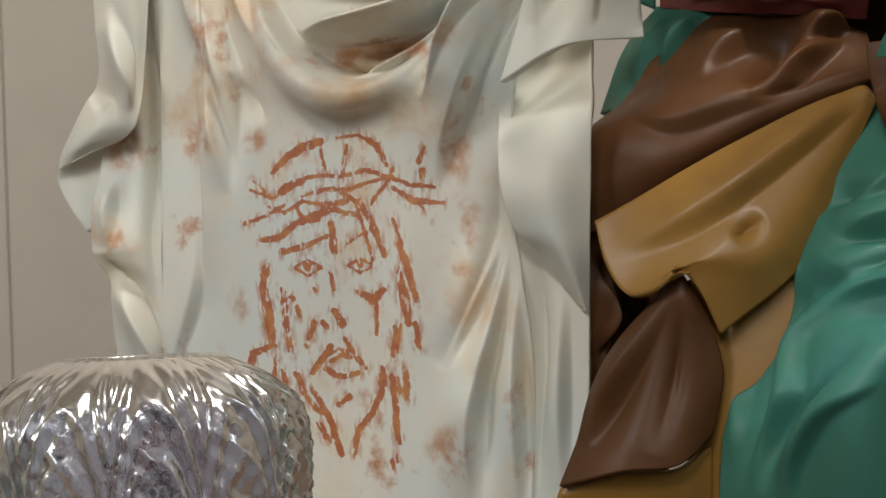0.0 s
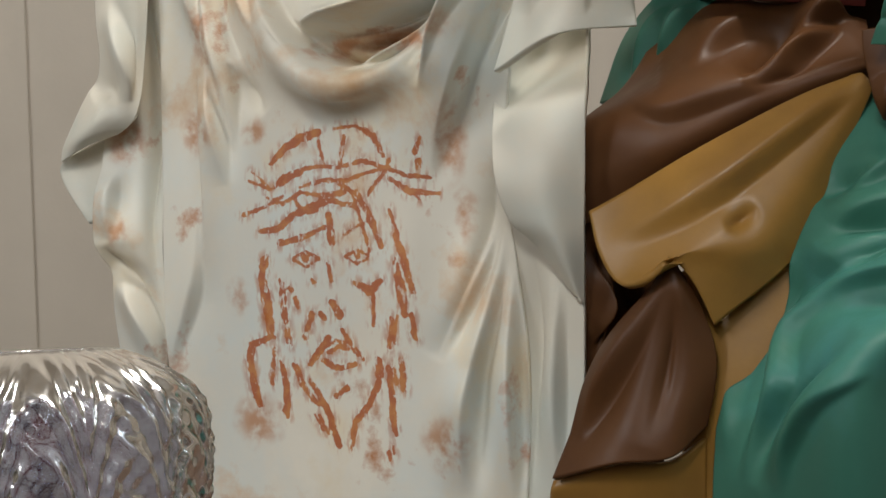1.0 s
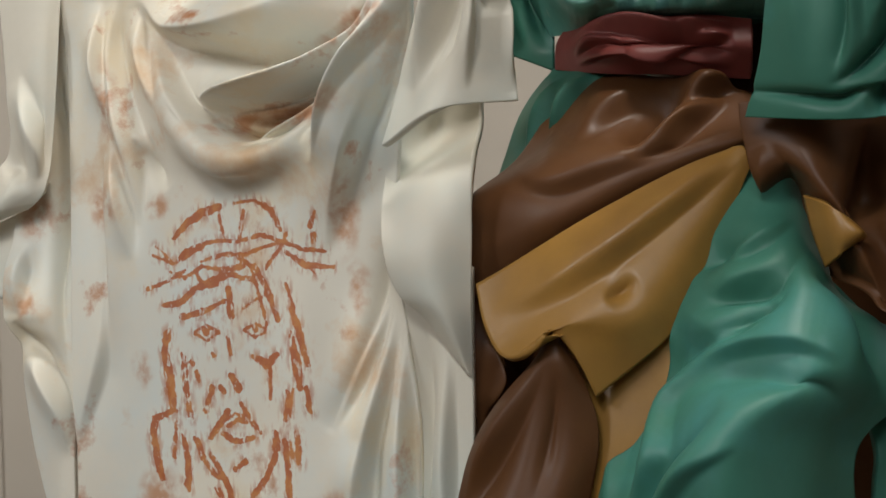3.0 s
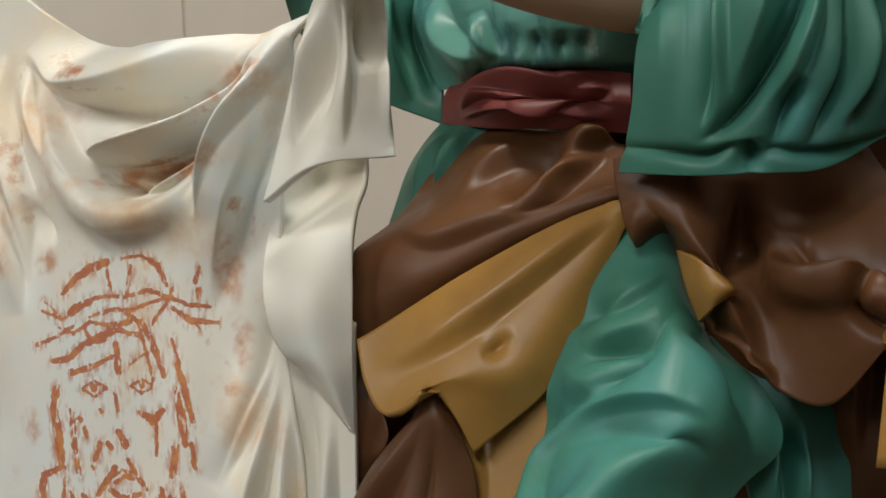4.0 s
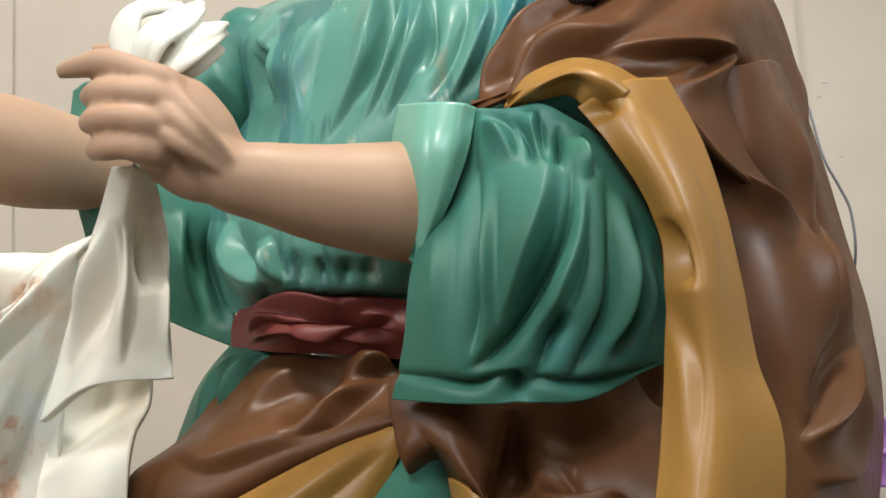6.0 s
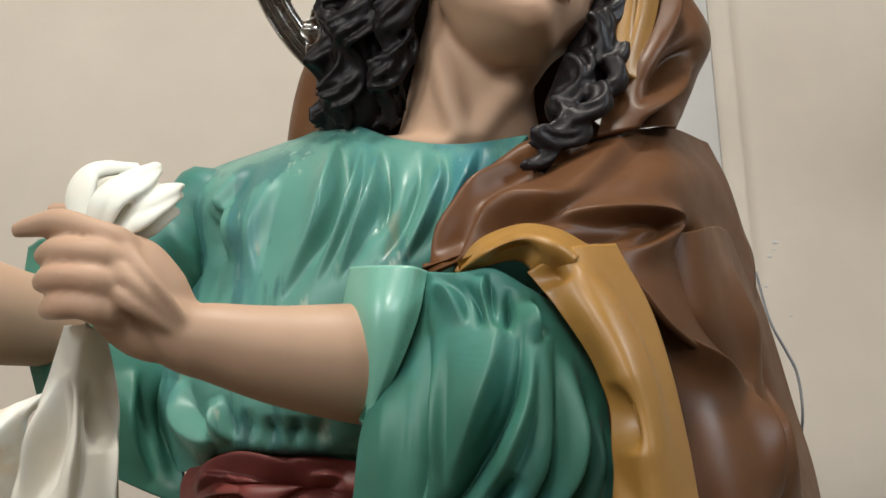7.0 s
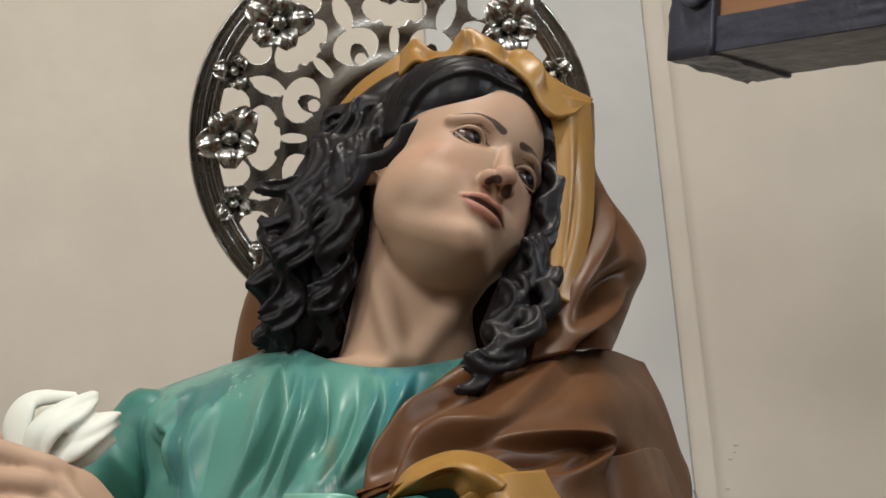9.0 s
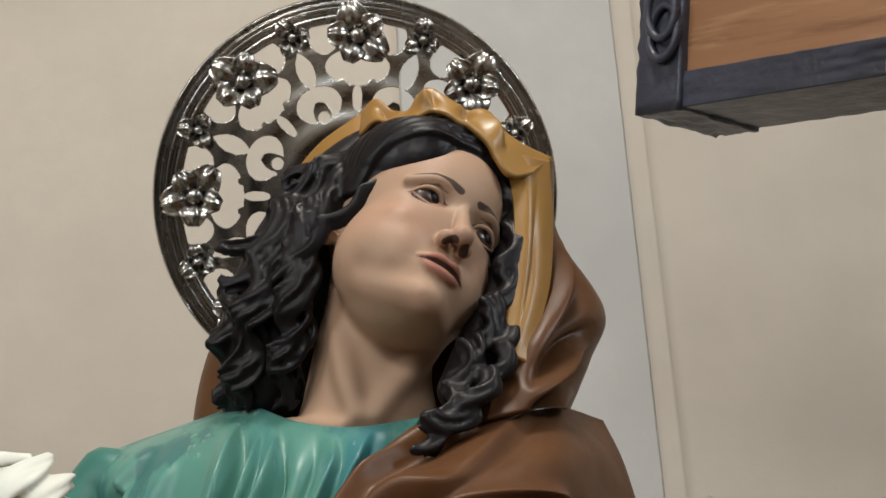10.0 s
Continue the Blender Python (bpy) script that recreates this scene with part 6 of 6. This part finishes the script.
heart = oval(su, dr, 0, 0.139, 0.034, 0.0190) & ~oval(du, dr, 0, 0.157, 0.009, 0.010) & ~oval(su, dr, 0.016, 0.121, 0.0045, 0.006)
drop = oval(du, dr, 0, 0.106, 0.005, 0.014)
outer = oval(su, dr, 0.0370, 0.170, 0.0150, 0.0180, -0.2)
lens = (np.abs(fu) < 0.009 * (1 - ((fr - 0.1435) / 0.0215) ** 2))
crescent = oval(fu, fr, 0, 0.106, 0.0245, 0.0185) & ~oval(fu, fr, 0, 0.094, 0.0095, 0.016)
eyelet = oval(fu, fr, 0, 0.0915, 0.0062, 0.0062)
solid = ~(lens | crescent | eyelet | outer | heart | drop)
ii, jj = np.nonzero(solid)
j2 = (jj + 1) % na_
quads = np.stack([ii * na_ + jj, (ii + 1) * na_ + jj, (ii + 1) * na_ + j2, ii * na_ + j2], -1)
lift = 0.0015 * np.cos(rr * 160)
top = np.stack([rr * np.cos(aa), rr * np.sin(aa), 0.003 + lift], -1).reshape(-1, 3)
bot = top - np.array([0, 0, 0.006])
count = {}
for q in quads.tolist():
    for a, b in zip(q, q[1:] + q[:1]):
        count[(a, b)] = 1
walls = [(b, a, a + len(top), b + len(top)) for a, b in count if (b, a) not in count]
plate = Build()
plate.add(np.vstack([top, bot]), np.vstack([quads, quads[:, ::-1] + len(top), np.array(walls)]), 0)
pm = plate.mesh("pierced_plate", [SILVER])
pbm = bmesh.new()
pbm.from_mesh(pm)
bmesh.ops.delete(pbm, geom=[v for v in pbm.verts if not v.link_faces], context="VERTS")
# file the saw marks off the cut edges
rim_v = [v for v in pbm.verts if any(abs(f.normal.z) < 0.5 for f in v.link_faces)]
for _ in range(3):
    bmesh.ops.smooth_vert(pbm, verts=rim_v, factor=0.5, use_axis_x=True, use_axis_y=True, use_axis_z=False)
pbm.to_mesh(pm)
pbm.free()
part("pierced_plate", pm, SILVER, halo)


def rosette(r, count=5):
    """A little embossed flower: broad ribbed leaves that curl over at their tips, round a boss."""
    b = Build()
    for k in range(count):
        a = k * 2 * math.pi / count + 0.3
        size = r * (0.92 + 0.14 * math.sin(k * 2.3 + 1))
        rows = []
        for t in (0.0, 0.3, 0.6, 0.85, 1.0):
            w = size * 0.50 * math.sin(math.pi * min(0.93, 0.16 + 0.72 * t)) * (1 + 0.08 * math.sin(7 * t))
            h = 0.004 + 0.013 * math.sin(2.4 * t)
            rows.append([(0.15 * r + t * size * 0.9, w * q, h + 0.003 * (1 - abs(q)) - (0.0025 if abs(q) == 0.5 else 0)) for q in (-1, -0.5, 0, 0.5, 1)])
        c, s = math.cos(a), math.sin(a)
        rows = [[(x * c - y * s, x * s + y * c, z) for x, y, z in row] for row in rows]
        sheet(b, 0, rows, way=(0, 0, -1), n=(14, 17), thick=0.0015)
    ball(b, 0, (0, 0, 0.010), (r * 0.26, r * 0.26, 0.008), n=(8, 12))
    return b.mesh("flower", [SILVER])


rose, bud = rosette(0.034), rosette(0.021, 3)
for k in range(8):
    a = k * math.pi / 4 + math.radians(22.5) + math.radians(22.5) - 0.02
    o = part("flower", rose, SILVER, halo)
    o.matrix_local = Matrix.Translation((0.172 * math.cos(a), 0.172 * math.sin(a), 0)) @ Matrix.Rotation(a, 4, "Z")
    a += math.pi / 8
    o = part("bud", bud, SILVER, halo)
    o.matrix_local = Matrix.Translation((0.182 * math.cos(a), 0.182 * math.sin(a), 0)) @ Matrix.Rotation(a, 4, "Z")

# ---- beam of the neighbouring cross ----
A0, BX, CX, DX = (Vector(p) for p in ((0.942, 0.600, 2.440), (1.191, 0.280, 2.317), (1.143, 0.750, 2.467), (1.008, 0.600, 2.628)))
ex, ey, ez = (BX - A0).normalized(), (CX - A0), (DX - A0).normalized()
ey = (ey - ex * ey.dot(ex)).normalized()
ez = ex.cross(ey).normalized()
if ez.z < 0:
    ez = -ez
beam = tagged(new("wooden_cross_beam"), "brown wooden cross beam with dark iron end band and ring", "cross beam")
beam.matrix_world = Matrix.Translation(A0 + Vector((0.004, 0, -0.010))) @ Matrix((ex, ey, ez)).transposed().to_4x4()


def hewn(lo, hi, amp, seed, cuts=14):
    """A rough-edged timber or forged bar."""
    bm = box_bm(lo, hi)
    bmesh.ops.subdivide_edges(bm, edges=bm.edges[:], cuts=cuts, use_grid_fill=True)
    mid = (Vector(lo) + Vector(hi)) / 2
    for v in bm.verts:
        k = noise.noise(v.co * 45 + Vector((seed, 0, 0))) + 0.5 * noise.noise(v.co * 110 + Vector((0, seed, 0)))
        v.co += (v.co - mid).normalized() * amp * k
    for f in bm.faces:
        f.smooth = True
    return bm


part("timber", hewn((0.012, 0.004, 0.012), (0.9, 0.155, 0.30), 0.002, 1.0), WOOD, beam)
part("lower_edge_strap", hewn((0.004, -0.003, -0.006), (0.88, 0.165, 0.046), 0.0075, 3.0, 30), IRON, beam, "hammered blue-black lower strap")
part("end_band", hewn((-0.004, -0.012, -0.010), (0.078, 0.172, 0.31), 0.004, 5.0, 18), IRON, beam, "blue-black iron end band")
rb = Build()
for off, tilt in ((0.0, 0.25), (0.006, -0.3)):
    pts = []
    for k in range(33):
        a = k * math.pi / 16
        pts.append((0.050 + 0.026 * math.cos(a), -0.019 - off + 0.008 * tilt * math.sin(a), 0.105 + 0.040 * math.sin(a) + off * 5, 0.0062))
    tube(rb, 0, pts, n=(64, 12))
part("ring", rb.mesh("ring", [IRON]), IRON, beam, "iron ring link")
part("corner_plate", hewn((0.425, -0.008, -0.008), (0.52, 0.02, 0.05), 0.004, 8.0), LEAF_GOLD, beam, "worn gilded corner plate")

# ---- cut-glass bowl on the table ----
bowl = tagged(new("glass_vase"), "clear cut-glass vase with arched facets standing on the table", "vase")
bowl.location = (-0.073, -0.995, 0.992)
BH, BR = 0.157, 0.052
nz, na = 130, 320
zz, ang = np.meshgrid(np.linspace(0, 1, nz), np.linspace(0, 2 * np.pi, na, endpoint=False), indexing="ij")
body = BR * (0.66 + 0.34 * np.clip(zz / 0.75, 0, 1) ** 0.8) * np.where(zz > 0.84, np.sqrt(np.clip(1 - ((zz - 0.84) / 0.16) ** 2 * 0.80, 0, 1)), 1)
cell = ang * 12 / (2 * np.pi)
u = (cell % 1.0) * 2 - 1
s = (0.93 - zz) / 0.30
arch = s - 0.75 * u * u
relief = 0.0012 * np.cos(arch * 2 * np.pi * 2.5) * np.clip((1.0 - zz) / 0.06, 0, 1)
relief += 0.0008 * np.cos(ang * 44) * np.cos(zz * 90) * np.clip((0.72 - zz) / 0.1, 0, 1)
outer_r = body + relief + 0.0005 * np.cos(ang * 36) * np.cos(zz * 120) + 0.0004 * np.cos(ang * 24 + zz * 40) * np.cos(zz * 90)
g_out = np.stack([outer_r * np.cos(ang), outer_r * np.sin(ang), zz * BH], -1)
zi = 0.06 + 0.95 * zz
inner_r = np.maximum(0.004, body * 0.90 * np.clip(zz / 0.08, 0.1, 1) ** 0.4)
g_in = np.stack([inner_r * np.cos(ang), inner_r * np.sin(ang), zi * BH * 0.985], -1)
allg = np.concatenate([np.zeros((1, na, 3)) + np.stack([0.0005 * np.cos(ang[0]), 0.0005 * np.sin(ang[0]), 0 * ang[0]], -1), g_out, g_in[::-1], g_in[:1] * np.array([0.02, 0.02, 1])])
gb = Build()
gb.add(allg, grid_faces(len(allg), na, True)[:, ::-1], 0)
part("bowl", gb.mesh("bowl", [GLASS]), GLASS, bowl)

# ---- red votive behind it ----
votive = tagged(new("votive_candle"), "dark red domed votive candle in a clear cup on the table", "candle")
votive.location = (-0.140, -0.72, 0.9921)
dome = [(0.001, 0.0), (0.036, 0.0), (0.040, 0.004), (0.041, 0.118), (0.041, 0.126)] + [(0.024 + 0.017 * math.cos(t), 0.126 + 0.020 * math.sin(t)) for t in (0.3, 0.6, 0.9, 1.2, 1.5)] + [(0.012, 0.1475), (0.001, 0.148)]
part("wax", lathe(dome, 64, False).mesh("wax", [RED]), RED, votive)
cup = [(0.001, -0.0005), (0.040, -0.0005), (0.044, 0.004), (0.0455, 0.10), (0.0445, 0.101), (0.0425, 0.10), (0.0415, 0.006)]
part("cup", lathe(cup, 64, False).mesh("cup", [GLASS]), GLASS, votive, "thin clear cup")

# ---- purple flowers beside the statue ----
flower = tagged(new("purple_flower"), "pale purple flower with broad petals beside the statue", "flower")
flower.location = (0.857, 0.100, 1.304)
fb_ = Build()
for k in range(7):
    a = k * 2 * math.pi / 7
    rows_ = []
    for t in (0.0, 0.35, 0.7, 1.0):
        w = 0.020 * math.sin(math.pi * min(0.95, 0.12 + 0.75 * t))
        r = 0.008 + 0.045 * t
        rows_.append([(r * math.cos(a) - w * q * math.sin(a), -0.02 * math.sin(2.2 * t) - 0.004 * abs(q), r * math.sin(a) + w * q * math.cos(a)) for q in (-1, 0, 1)])
    pb = Build()
    sheet(pb, 0, rows_, n=(10, 8), thick=0.0012)
    part("petal", pb.mesh("petal", [PURPLE]), PURPLE, flower)
sb = Build()
tube(sb, 0, [(0, 0, 0, 0.003), (0.01, 0.03, -0.3, 0.003), (0.02, 0.05, 0.425 - flower.location.z, 0.0035)], n=(20, 8))
part("stem", sb.mesh("stem", [GREEN]), GREEN, flower, "green stem")

# ---- wire at the statue's back ----
wb = Build()
tube(wb, 0, [(0.763, 0.020, 1.625, 0.0013), (0.766, 0.000, 1.573, 0.0013), (0.779, 0.000, 1.542, 0.0014), (0.787, 0.000, 1.520, 0.0014), (0.788, 0.000, 1.483, 0.0014), (0.786, 0.020, 1.445, 0.0014)], n=(40, 10))
wire = tagged(part("wire", wb.mesh("wire", [BLACK_WIRE]), BLACK_WIRE), "thin dark wire along the back of the mantle", "wire")
